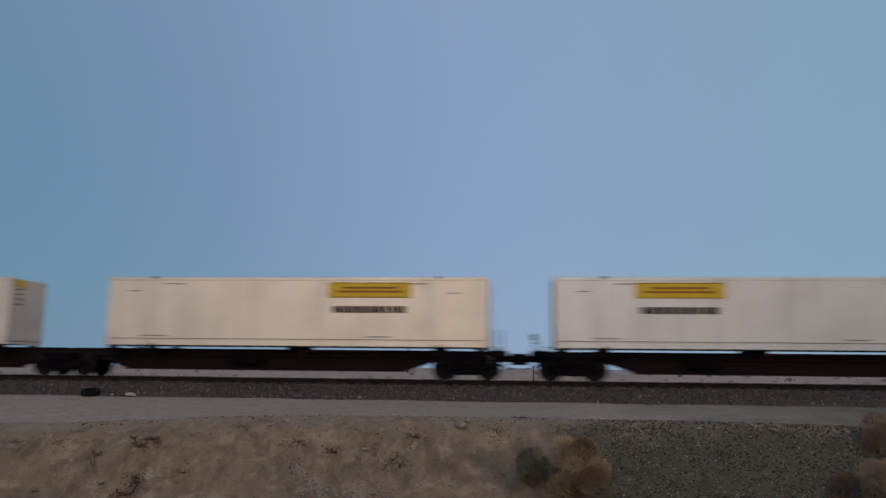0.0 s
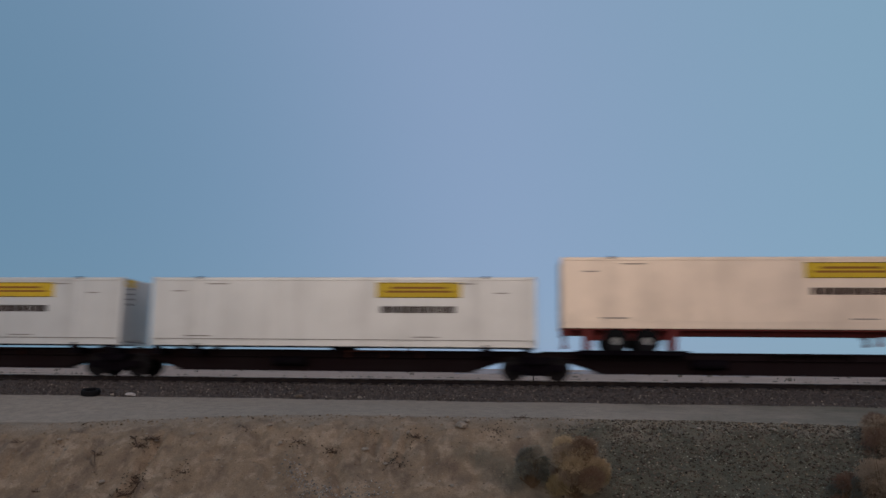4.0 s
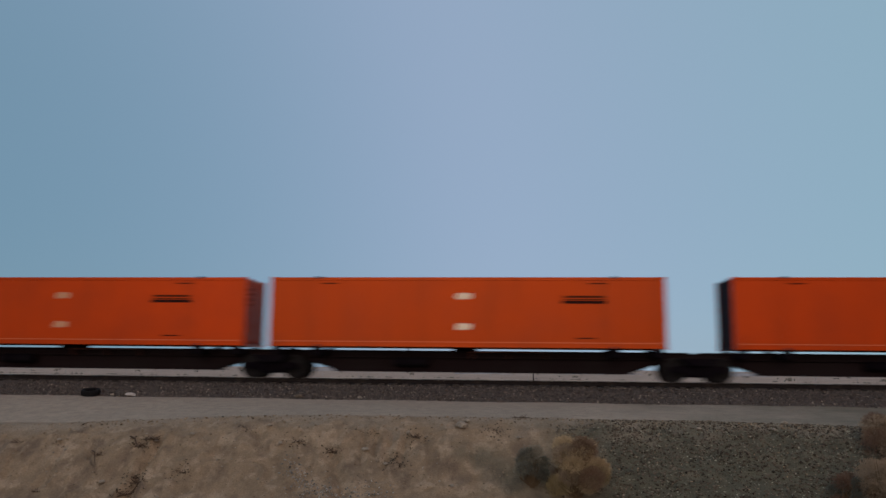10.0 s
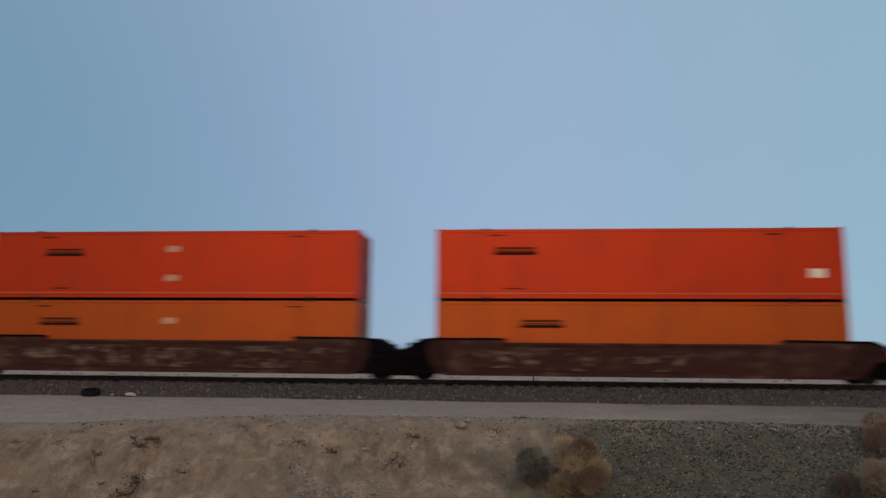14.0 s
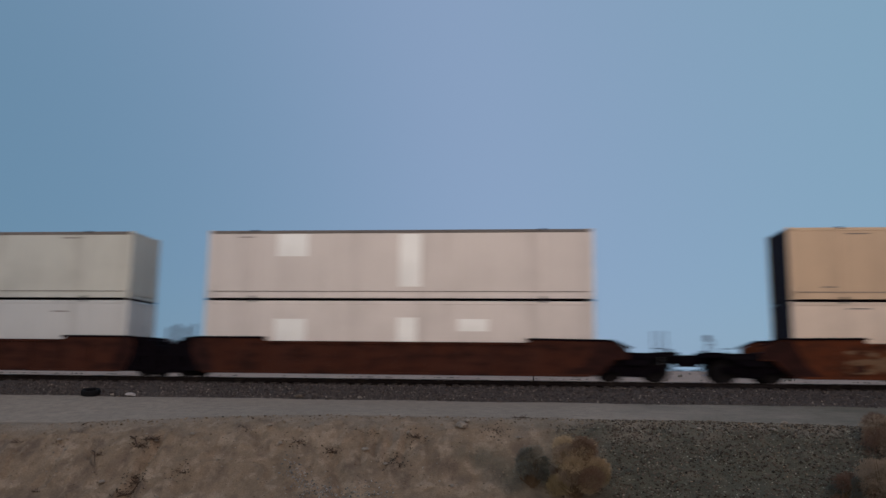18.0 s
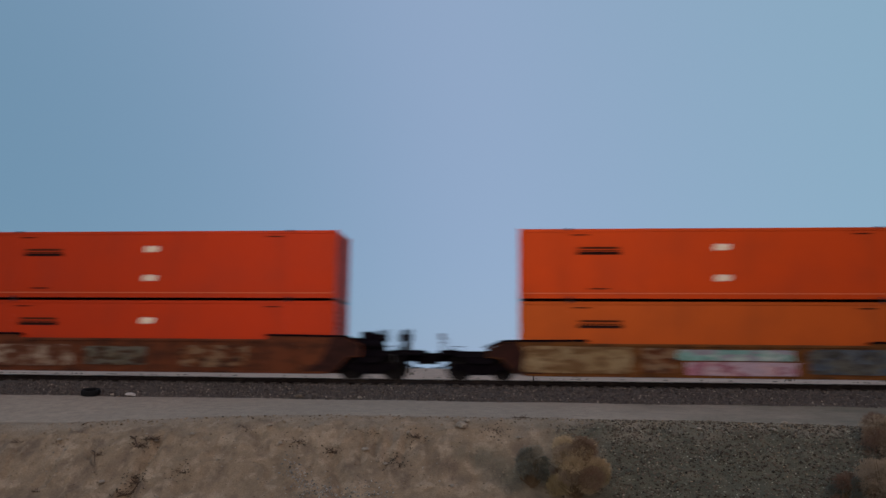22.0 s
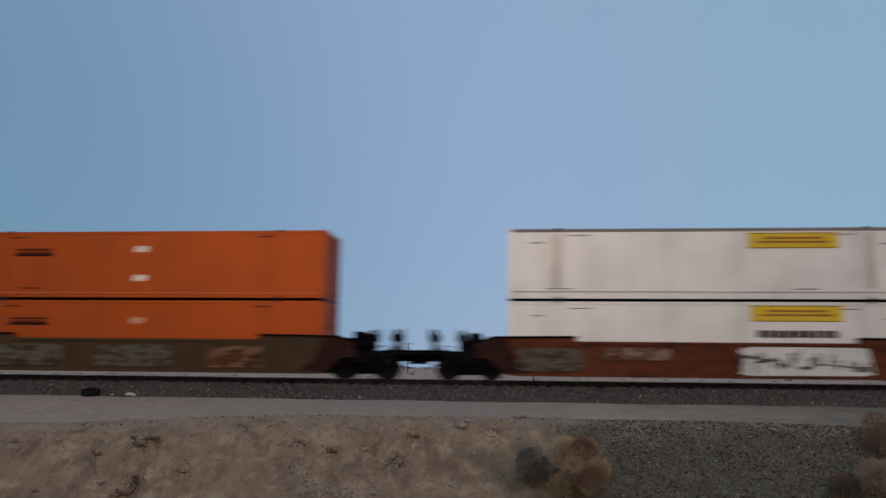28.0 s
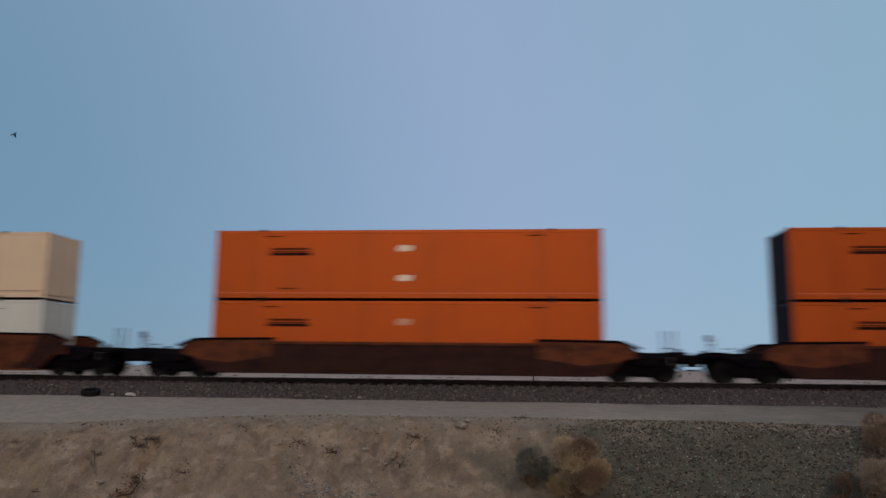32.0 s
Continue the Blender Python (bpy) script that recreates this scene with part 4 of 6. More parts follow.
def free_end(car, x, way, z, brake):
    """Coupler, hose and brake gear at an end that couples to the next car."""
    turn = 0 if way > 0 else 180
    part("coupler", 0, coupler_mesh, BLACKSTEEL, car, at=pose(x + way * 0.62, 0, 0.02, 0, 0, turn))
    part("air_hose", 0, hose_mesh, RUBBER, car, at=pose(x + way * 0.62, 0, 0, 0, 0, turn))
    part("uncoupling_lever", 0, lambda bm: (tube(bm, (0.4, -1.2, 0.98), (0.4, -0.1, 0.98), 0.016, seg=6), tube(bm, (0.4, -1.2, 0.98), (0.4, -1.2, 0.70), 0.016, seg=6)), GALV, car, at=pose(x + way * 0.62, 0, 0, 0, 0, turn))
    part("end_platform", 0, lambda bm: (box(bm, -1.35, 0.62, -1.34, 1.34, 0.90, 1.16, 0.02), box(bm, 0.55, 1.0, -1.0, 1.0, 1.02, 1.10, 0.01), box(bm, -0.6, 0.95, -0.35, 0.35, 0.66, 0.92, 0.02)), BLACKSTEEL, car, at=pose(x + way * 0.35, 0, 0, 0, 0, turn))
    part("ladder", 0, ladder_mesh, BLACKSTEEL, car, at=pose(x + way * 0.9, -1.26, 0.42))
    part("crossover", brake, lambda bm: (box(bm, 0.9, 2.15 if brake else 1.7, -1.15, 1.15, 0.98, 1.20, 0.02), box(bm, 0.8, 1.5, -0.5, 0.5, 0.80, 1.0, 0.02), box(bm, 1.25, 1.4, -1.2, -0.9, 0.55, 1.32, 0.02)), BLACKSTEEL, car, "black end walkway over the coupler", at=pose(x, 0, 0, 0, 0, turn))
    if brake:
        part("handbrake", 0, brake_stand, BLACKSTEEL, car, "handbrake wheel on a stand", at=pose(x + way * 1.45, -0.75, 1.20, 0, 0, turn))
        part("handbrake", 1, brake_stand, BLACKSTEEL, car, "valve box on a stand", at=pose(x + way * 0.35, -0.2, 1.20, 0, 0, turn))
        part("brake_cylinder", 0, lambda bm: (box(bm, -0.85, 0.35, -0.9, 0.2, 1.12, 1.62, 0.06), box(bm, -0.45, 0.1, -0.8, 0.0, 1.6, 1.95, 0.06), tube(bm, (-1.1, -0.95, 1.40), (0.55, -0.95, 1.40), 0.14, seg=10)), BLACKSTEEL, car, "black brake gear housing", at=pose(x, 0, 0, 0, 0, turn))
    if way > 0:
        for k in range(3):
            part("guard_post", "thin", lambda bm: box(bm, -0.025, 0.025, -0.02, 0.02, 0, 0.9, 0.005), PALESTEEL, car, "thin grey upright bar", at=pose(x + 0.95 + 0.27 * k, 0.3, 1.19))
    elif not brake:
        part("end_post", 0, lambda bm: (box(bm, -0.03, 0.03, -0.04, 0.04, 0, 0.66, 0.008), box(bm, -0.12, 0.09, -0.08, 0.08, 0.44, 0.70, 0.03), box(bm, -0.24, -0.20, -0.03, 0.03, 0, 0.52, 0.006), box(bm, -0.24, 0.0, -0.02, 0.02, 0.30, 0.34)), PALESTEEL, car, "grey bracket post", at=pose(x + way * 1.6, -0.9, 1.19, 0, 0, turn))


# -- well cars --
def well_side(bm, e, m, left, right):
    """Deep side girder in outline from end to end; e and m are the heights of its ends and of its middle."""
    def half(ends):
        if ends == "shares":
            return [(5.35, m), (5.45, e - 0.04), (8.40, e - 0.08), (8.52, e - 0.30), (8.46, 0.92), (8.15, 0.30), (7.9, 0.20)]
        return [(5.35, m), (5.45, e - 0.04), (8.75, e - 0.12), (9.35, e - 0.40), (9.35, 0.90), (8.85, 0.88), (8.2, 0.28), (7.9, 0.20)]
    prism(bm, half(right) + [(-x, z) for x, z in half(left)[::-1]], -0.03, 0.03)


def top_chord(bm, m):
    box(bm, -5.4, 5.4, -0.085, 0.06, m - 0.08, m + 0.04, 0.012)


def end_chord(bm, e, way, ends):
    pts = [(5.3, e - 0.08), (5.42, e), (8.75, e - 0.04), (9.5, e - 0.33), (9.45, e - 0.40), (8.7, e - 0.12), (5.45, e - 0.08)]
    if ends == "shares":
        pts = pts[:2] + [(8.45, e - 0.01), (8.60, e - 0.16), (8.52, e - 0.20), (8.40, e - 0.08)] + pts[-1:]
    prism(bm, [(way * x, z) for x, z in pts], -0.10, 0.05)


def joint_mesh(bm, e):
    """Black end casting between two platforms: a stepped block with fins and a shelf."""
    prism(bm, [(8.25, 0.50), (9.745, 0.42), (9.745, 1.10), (9.60, 1.15), (9.52, 1.28), (9.36, 1.32), (9.28, e - 0.22), (9.0, e - 0.18), (8.92, e - 0.05), (8.3, e - 0.04)], -1.22, 1.22)
    for x, w, z0, z1 in ((8.50, 0.10, 0.36, e - 0.12), (8.86, 0.07, 0.50, e - 0.10), (9.22, 0.12, 0.30, e - 0.34), (9.58, 0.08, 0.45, 1.20)):
        for y in (-1.31, 1.31):
            box(bm, x - w, x + w, y - 0.10, y + 0.10, z0, z1, 0.01)
    for y in (-1.28, 1.28):
        box(bm, 8.2, 9.745, y - 0.14, y + 0.14, 0.86, 0.94, 0.01)
        box(bm, 8.05, 8.9, y - 0.08, y + 0.08, 0.26, 0.44, 0.02)


def bottom_chord(bm):
    box(bm, -7.85, 7.85, -0.075, 0.06, 0.19, 0.29, 0.012)


def rib(bm, m):
    prism(bm, [(-0.055, 0.29), (0.055, 0.29), (0.045, m - 0.06), (-0.045, m - 0.06)], -0.07, -0.028)


def well_floor(bm):
    for x in (-6.1, -3.0, 0.0, 3.0, 6.1):
        box(bm, x - 0.35, x + 0.35, -1.34, 1.34, 0.26, 0.315)
    box(bm, -7.5, 7.5, -1.34, -1.1, 0.255, 0.30)
    box(bm, -7.5, 7.5, 1.1, 1.34, 0.255, 0.30)


def bulkhead(bm):
    prism(bm, [(8.15, 0.30), (8.30, 0.30), (8.9, 0.95), (9.6, 0.98), (9.6, 1.16), (8.6, 1.30), (8.15, 1.30)], -1.32, 1.32)


def blob(bm, w, h, seed, rough=0.16, square=0.22, y0=-0.004):
    """Ragged spray patch."""
    rnd = random.Random(seed)
    n = 30
    pts = []
    for k in range(n):
        a = 2 * math.pi * (k + 0.5) / n
        cx, cz = math.cos(a), math.sin(a)
        r = 1 + rough * rnd.uniform(-1, 0.3)
        pts.append((w / 2 * r * math.copysign(abs(cx) ** square, cx), h / 2 * (1 + 0.8 * rough * rnd.uniform(-1, 0)) * math.copysign(abs(cz) ** square, cz)))
    prism(bm, pts, y0, 0.0)


def spray(car, x, w, base, ink=None, seed=0, h=0.92, z=0.86):
    """A patch of unreadable graffiti on the near girder: a ground coat with blots of a second colour."""
    p = part("graffiti", (x, w, seed), lambda bm: blob(bm, w, h, seed, 0.07, 0.14), base, car, "ragged spray-painted patch", at=pose(x, -1.475, z))
    rnd = random.Random(seed + 3)
    if ink:
        inks = ink if isinstance(ink, tuple) else (ink,)
        n = max(4, int(w * (4.2 if base is WHITE_SPRAY else 2.6)))
        for k in range(n):
            bw, bh = (rnd.uniform(0.08, 0.22), rnd.uniform(0.35, 0.75)) if (k % 3 == 1) != (base is WHITE_SPRAY) else (rnd.uniform(0.35, 1.0), rnd.uniform(0.07, 0.24))
            bx = -w / 2 + w * (k + 0.5) / n
            bw = min(bw, w * 0.8)
            bx = max(-w / 2 + bw / 2, min(w / 2 - bw / 2, bx))
            part("paint_blot", (x, w, seed, k), lambda bm, bw=bw, bh=bh, k=k: blob(bm, bw, bh, seed * 31 + k, 0.35, 0.5, -0.004), inks[k % len(inks)], p, at=pose(bx, -0.0045, rnd.uniform(-0.28, 0.28), 0, rnd.uniform(-14, 14), 0))


def well_car(s, body, label, left, right, sprays=(), chord=None, hts=(1.66, 1.46), guards=False, brake="", plates=None):
    """One well platform. left and right say whether that end couples or shares a bogie; hts are the girder heights."""
    car = thing("well_car", label, "rail car", "well cars of the train")
    for sgn, turn in ((-1, 0), (1, 180)):
        g = part("side_girder", (hts, left, right) if sgn < 0 else (hts, right, left), lambda bm: well_side(bm, *hts, *((left, right) if sgn < 0 else (right, left))), body, car, at=pose(0, sgn * 1.40, 0, 0, 0, turn))
        part("top_chord", hts, lambda bm: top_chord(bm, hts[1]), chord or body, g)
        part("bottom_chord", 0, bottom_chord, body, g)
        for w in (-1, 1):
            part("end_chord", (hts, w, left if w * sgn > 0 else right), lambda bm, w=w: end_chord(bm, hts[0], w, left if w * sgn > 0 else right), BLACKSTEEL, g, "dark upper end sill")
            if plates:
                part("end_plate", (hts, w), lambda bm, w=w: prism(bm, [(w * x, z) for x, z in ((5.45, hts[1] - 0.02), (5.5, hts[0] - 0.10), (8.7, hts[0] - 0.15), (9.2, hts[0] - 0.42), (9.2, 0.98), (8.5, 0.74), (7.2, 0.62), (5.45, 0.90))], -0.036, -0.028), plates, g, "rust-brown end plate")
            else:
                ends = left if w * sgn > 0 else right
                web = [(7.5, 0.25), (7.9, 0.22), (8.15, 0.32), (8.42, 0.92), (8.44, hts[0] - 0.30), (8.34, hts[0] - 0.10), (7.9, hts[0] - 0.10)] if ends == "shares" else [(7.0, 0.24), (7.9, 0.22), (8.2, 0.30), (8.83, 0.90), (9.3, 0.92), (9.3, hts[0] - 0.42), (8.74, hts[0] - 0.15), (8.1, hts[0] - 0.13), (7.7, 0.75)]
                # thin plate that makes the girder's end darker than its middle
                part("end_web", (hts, w, ends), lambda bm, w=w, web=web: prism(bm, [(w * x, z) for x, z in web], -0.036, -0.028), DARKCAR, g, "dark brown plate over the girder end")
        for k in range(11):
            part("rib", hts, lambda bm: rib(bm, hts[1]), body, g, at=pose(-6.6 + k * 1.32, 0, 0))
    part("well_floor", 0, well_floor, body, car)
    part("bulkhead", 0, bulkhead, BLACKSTEEL, car)
    part("bulkhead", 1, lambda bm: (bulkhead(bm), bmesh.ops.scale(bm, vec=(-1, 1, 1), verts=bm.verts[:]), bmesh.ops.reverse_faces(bm, faces=bm.faces[:])), BLACKSTEEL, car)
    for way, ends in ((-1, left), (1, right)):
        if ends == "couples":
            truck(car, way * 9.65)
            free_end(car, way * 9.65, way, 1.1, brake == ("L" if way < 0 else "R"))
        else:
            if way > 0:
                truck(car, 9.75)
                for sy in (-1.2, 1.2):
                    part("brake_rigging", 0, lambda bm: prism(bm, [(-1.45, 0.34), (-0.9, 0.16), (0.9, 0.16), (1.45, 0.34), (1.45, 0.60), (-1.45, 0.60)], -0.06, 0.06), BLACKSTEEL, car, at=pose(9.75, sy, 0))
            part("joint_beam", hts, lambda bm: joint_mesh(bm, hts[0]), BLACKSTEEL, car, at=pose(0, 0, 0, 0, 0, 0 if way > 0 else 180))
            if way > 0 and guards:
                for k in range(6):
                    part("guard_post", k % 3, lambda bm, k=k: box(bm, -0.05, 0.05, -0.02, 0.02, 0, 0.72 + 0.09 * (k % 3), 0.01), PALESTEEL, car, "pale grey upright guard post", at=pose(9.15 + 0.23 * k + 0.04 * (k % 2), 0.4, hts[0] - 0.30))
    for k, (x, w, base, ink, *tall) in enumerate(sprays):
        spray(car, x, w, base, ink, int(abs(s)) * 10 + k, *tall)
    return rides(car, s)


# -- spine cars --
def spine_beam(bm, a, b):
    """Fish-bellied centre beam between its bogies at a and b."""
    prism(bm, [(a - 0.3, 0.80), (a + 1.2, 0.80), (a + 2.6, 0.34), (b - 2.6, 0.34), (b - 1.2, 0.80), (b + 0.3, 0.80), (b + 0.3, 1.14), (a - 0.3, 1.14)], -0.34, 0.34)
    box(bm, a + 0.2, b - 0.2, -0.42, 0.42, 1.12, 1.19, 0.01)
    box(bm, a + 2.5, b - 2.5, -0.40, 0.40, 0.30, 0.35, 0.01)


def side_arm(bm):
    prism(bm, [(-0.22, 0.96), (0.22, 0.96), (0.16, 1.19), (-0.16, 1.19)], -1.30, 1.30)
    for y in (-1.18, 1.18):
        box(bm, -0.18, 0.18, y - 0.11, y + 0.11, 1.17, 1.285, 0.015)


def walkway(bm):
    box(bm, -1.6, 1.6, -0.27, 0.0, 0, 0.04)
    for x in (-1.5, 0, 1.5):
        prism(bm, [(x - 0.03, -0.25), (x + 0.03, -0.25), (x + 0.03, 0.0), (x - 0.03, 0.0)], -0.25, 0.0)


def spine_car(s, a, b, label, left, right, trailer=False, brake=""):
    """One spine platform; a and b are its bogies, counted from s."""
    car = thing("spine_car", label, "rail car", "spine cars of the train")
    part("centre_beam", (round(a, 2), round(b, 2)), lambda bm: spine_beam(bm, a, b), SPINE, car)
    if trailer:
        part("hitch_stand", 0, lambda bm: (prism(bm, [(-0.16, 1.10), (0.16, 1.10), (0.10, 2.05), (-0.10, 2.05)], -0.35, 0.35), tube(bm, (-1.35, -0.3, 1.12), (-0.1, -0.3, 1.95), 0.05), tube(bm, (-1.35, 0.3, 1.12), (-0.1, 0.3, 1.95), 0.05), box(bm, -0.45, 0.3, -0.45, 0.45, 2.02, 2.10, 0.02)), BLACKSTEEL, car, "trailer hitch with slanted struts", at=pose(6.9, 0, 0.05))
        part("wheel_deck", 0, lambda bm: (box(bm, -2.2, 2.2, -1.30, 1.30, 1.06, 1.125), box(bm, -2.2, 2.2, -1.34, -1.28, 1.06, 1.24), box(bm, -2.2, 2.2, 1.28, 1.34, 1.06, 1.24)), BLACKSTEEL, car, at=pose(-5.3, 0, 0))
    else:
        for x in (-7.75, -6.05, 6.05, 7.75):
            part("side_arm", 0, side_arm, BLACKSTEEL, car, at=pose(x, 0, 0))
        part("pedestal", 0, lambda bm: box(bm, -0.5, 0.5, -0.3, 0.3, 1.18, 1.29, 0.01), BLACKSTEEL, car)
    part("walkway", 0, walkway, SPINE if trailer else BROWNCAR, car, at=pose(1.8, -0.42, 1.12))
    part("brake_reservoir", 0, lambda bm: tube(bm, (-0.7, -0.62, 0.72), (0.7, -0.62, 0.72), 0.19, seg=14), BLACKSTEEL, car, at=pose(-2.2, 0, 0))
    part("brake_pipe", (round(a, 2), round(b, 2)), lambda bm: tube(bm, (a, -0.46, 0.9), (b, -0.46, 0.9), 0.03, seg=6), SPINE, car)
    if left == "couples":
        truck(car, a)
        free_end(car, a, -1, 1.1, brake == "L")
    truck(car, b)
    if right == "couples":
        free_end(car, b, 1, 1.1, brake == "R")
    return rides(car, s)


# spine cars: place, bogie places along the train
SPINES = [(-297.92, -305.2, -287.44, "couples", "shares"), (-277.32, -287.44, -270.15, "shares", "couples"),
          (-258.50, -265.80, -249.29, "couples", "shares"), (-239.76, -249.29, -231.75, "shares", "shares"), (-222.37, -231.75, -214.60, "shares", "shares"), (-204.93, -214.60, -196.87, "shares", "shares"), (-187.74, -196.87, -180.25, "shares", "couples"),
          (-145.24, -152.20, -135.93, "couples", "shares"), (-127.74, -135.93, -118.36, "shares", "shares"), (-110.29, -118.36, -101.05, "shares", "shares"), (-93.06, -101.05, -83.74, "shares", "shares"), (-74.33, -83.74, -67.10, "shares", "couples")]
for s, a, b, le, ri in SPINES:
    tr = s == -187.74
    spine_car(s, a - s, b - s, "black steel spine car carrying a highway trailer" if tr else "black steel spine car with a slender fish-bellied centre beam", le, ri, tr, "R" if tr else "")

ZS = 1.29           # container floor on a spine car
ZL, ZU = 0.31, 3.28  # lower and upper box in a well


def white_marks(label_x, bars=True, z=2.34):
    return [("yellow", label_x, z, bars), ("dash", -6.0, 0.42, 1.1), ("dash", 3.6, 0.42, 1.0), ("dash", -6.9, 2.30, 0.55), ("dash", -5.2, 2.60, 0.9), ("dash", 5.2, 2.60, 0.8), ("dash", 6.7, 2.22, 0.5)]


dimlogo = paint("worn_pale_vinyl", (0.55, 0.27, 0.16), amount=0.3)


def orange_marks(side, logos=(2.10, 0.86), bright=LOGO):
    m = [("text", 4.85 * side, 1.97)] + [("logo", 0.0, z, bright) for z in logos]
    return m + [("dash", 4.9 * side, 0.42, 0.8), ("dash", -5.6, 2.62, 0.7), ("dash", 5.4, 2.62, 0.7)]


for s, mat, x, word in ((-297.92, SPINECREAM, 3.2, "cream"), (-277.32, SPINECREAM, 3.2, "cream"), (-258.50, WHITE, -3.1, "white"), (-239.76, SPINECREAM, 3.3, "cream"), (-222.37, WHITE, 3.2, "white"), (-204.93, WHITE, 3.3, "white")):
    container("container", mat, f"{word} steel container with a yellow banner, on a spine car", s, ZS, white_marks(x), "single containers on spine cars")
for s, mat, side, logos, word in ((-145.24, ORANGE, -1, (2.10, 0.86), "bright orange"), (-127.74, RED, 1, (), "red-orange"), (-110.29, ORANGE, 1, (2.10, 0.86), "bright orange"), (-93.06, ORANGE_DULL, 1, (2.10, 0.86), "orange"), (-74.33, ORANGE, 1, (2.10, 0.86), "orange")):
    mk = orange_marks(side, logos, dimlogo if s == -110.29 else LOGO) + ([("square", -6.75, 1.05, 0.62, 0.34, LOGO)] if not logos else [])
    container("container", mat, f"{word} steel container with dark lettering bars, on a spine car", s, ZS, mk, "single containers on spine cars")


# highway trailer
def trailer():
    t = thing("semi_trailer", "cream box semi-trailer with red running gear, on a spine car", "trailer")
    zb = 2.11
    for sgn, turn in ((-1, 0), (1, 180)):
        part("side_panel", 0, side_sheet, CREAM, t, at=pose(0, sgn * (HW - 0.012), zb, 0, 0, turn))
        part("top_rail", 0, lambda bm: box(bm, -HL, HL, -0.045, 0.045, HGT - 0.16, HGT - 0.02, 0.012), CREAM, t, at=pose(0, sgn * (HW - 0.047), zb))
        part("bottom_rail", 0, lambda bm: box(bm, -HL, HL, -0.045, 0.045, 0.0, 0.30, 0.012), CREAM, t, at=pose(0, sgn * (HW - 0.047), zb))
        for ex in (-1, 1):
            part("corner_post", 0, lambda bm: box(bm, -0.07, 0.07, -0.06, 0.06, 0.30, HGT - 0.16, 0.012), CREAM, t, at=pose(ex * (HL - 0.075), sgn * (HW - 0.064), zb))
            part("lift_casting", 0, casting, NOSE, t, at=pose(ex * 6.05, sgn * (HW - 0.079), zb + HGT - 0.039, 0, 0, 0 if sgn < 0 else 180))
    part("roof", 0, roof_sheet, CREAM, t, at=pose(0, 0, zb))
    part("nose_wall", 0, nose_wall, CREAM, t, at=pose(HL - 0.06, 0, zb, 0, 0, 180))
    for sy in (-1, 1):
        d = part("door", 0, door_leaf, CREAM, t, at=pose(-HL + 0.06, sy * 0.605, zb, 0, 0, 180))
        part("lock_rod", 0, lock_rod, GALV, d, "galvanised lock rod", at=pose(0.062, 0.3, 0))
    part("floor_frame", 0, lambda bm: [box(bm, -HL + 0.1, HL - 0.1, -1.2, 1.2, -0.06, 0.10)] + [box(bm, -HL + 0.1, HL - 3.2, y - 0.05, y + 0.05, -0.24, -0.06) for y in (-0.45, 0.45)], RUSTRED, t, "dark red floor frame", at=pose(0, 0, zb))
    part("rear_sill", 0, lambda bm: (box(bm, -0.1, 0.1, -1.2, 1.2, -0.30, 0.0, 0.02), box(bm, -0.06, 0.06, -1.1, 1.1, -0.78, -0.66), box(bm, -0.04, 0.04, -0.6, -0.52, -0.7, -0.2), box(bm, -0.04, 0.04, 0.52, 0.6, -0.7, -0.2)), RUSTRED, t, at=pose(-HL + 0.15, 0, zb))
    part("slider_frame", 0, lambda bm: (box(bm, -1.5, 1.5, -0.62, -0.5, -0.42, -0.24, 0.01), box(bm, -1.5, 1.5, 0.5, 0.62, -0.42, -0.24, 0.01)), RUSTRED, t, at=pose(-HL + 2.75, 0, zb))
    for ax in (2.15, 3.37):
        part("axle", 0, lambda bm: tube(bm, (0, -1.1, 0), (0, 1.1, 0), 0.07, seg=10), BLACKSTEEL, t, at=pose(-HL + ax, 0, 1.62))
        for y in (-1.12, -0.80, 0.80, 1.12):
            w = part("wheel", 0, lambda bm: lathe(bm, [(0.16, -0.10), (0.27, -0.12), (0.30, -0.13), (0.44, -0.13), (0.49, -0.10), (0.49, 0.10), (0.44, 0.13), (0.16, 0.13)]), RUBBER, t, at=pose(-HL + ax, y, 1.62))
            part("rim", 0, lambda bm: lathe(bm, [(0.03, -0.06), (0.12, -0.05), (0.2, -0.09), (0.27, -0.115), (0.28, -0.10), (0.2, 0.0), (0.03, 0.0)]), GALV, w, "pale wheel rim")
    for fx in (0.9, 4.25):
        part("mud_flap", 0, lambda bm: box(bm, -0.03, 0.25, -1.25, -0.55, -0.85, -0.06, 0.01), RUSTRED, t, "dark red flap bracket", at=pose(-HL + fx, 0, zb))
    for y in (-0.6, 0.6):
        part("landing_leg", 0, lambda bm: (box(bm, -0.07, 0.07, -0.06, 0.06, -0.52, 0.0, 0.01), tube(bm, (0, 0, -0.5), (0, 0, -0.62), 0.12, seg=10), tube(bm, (0, 0, -0.35), (-0.6, 0, -0.05), 0.03, seg=6)), RUSTRED, t, at=pose(HL - 3.7, y, zb))
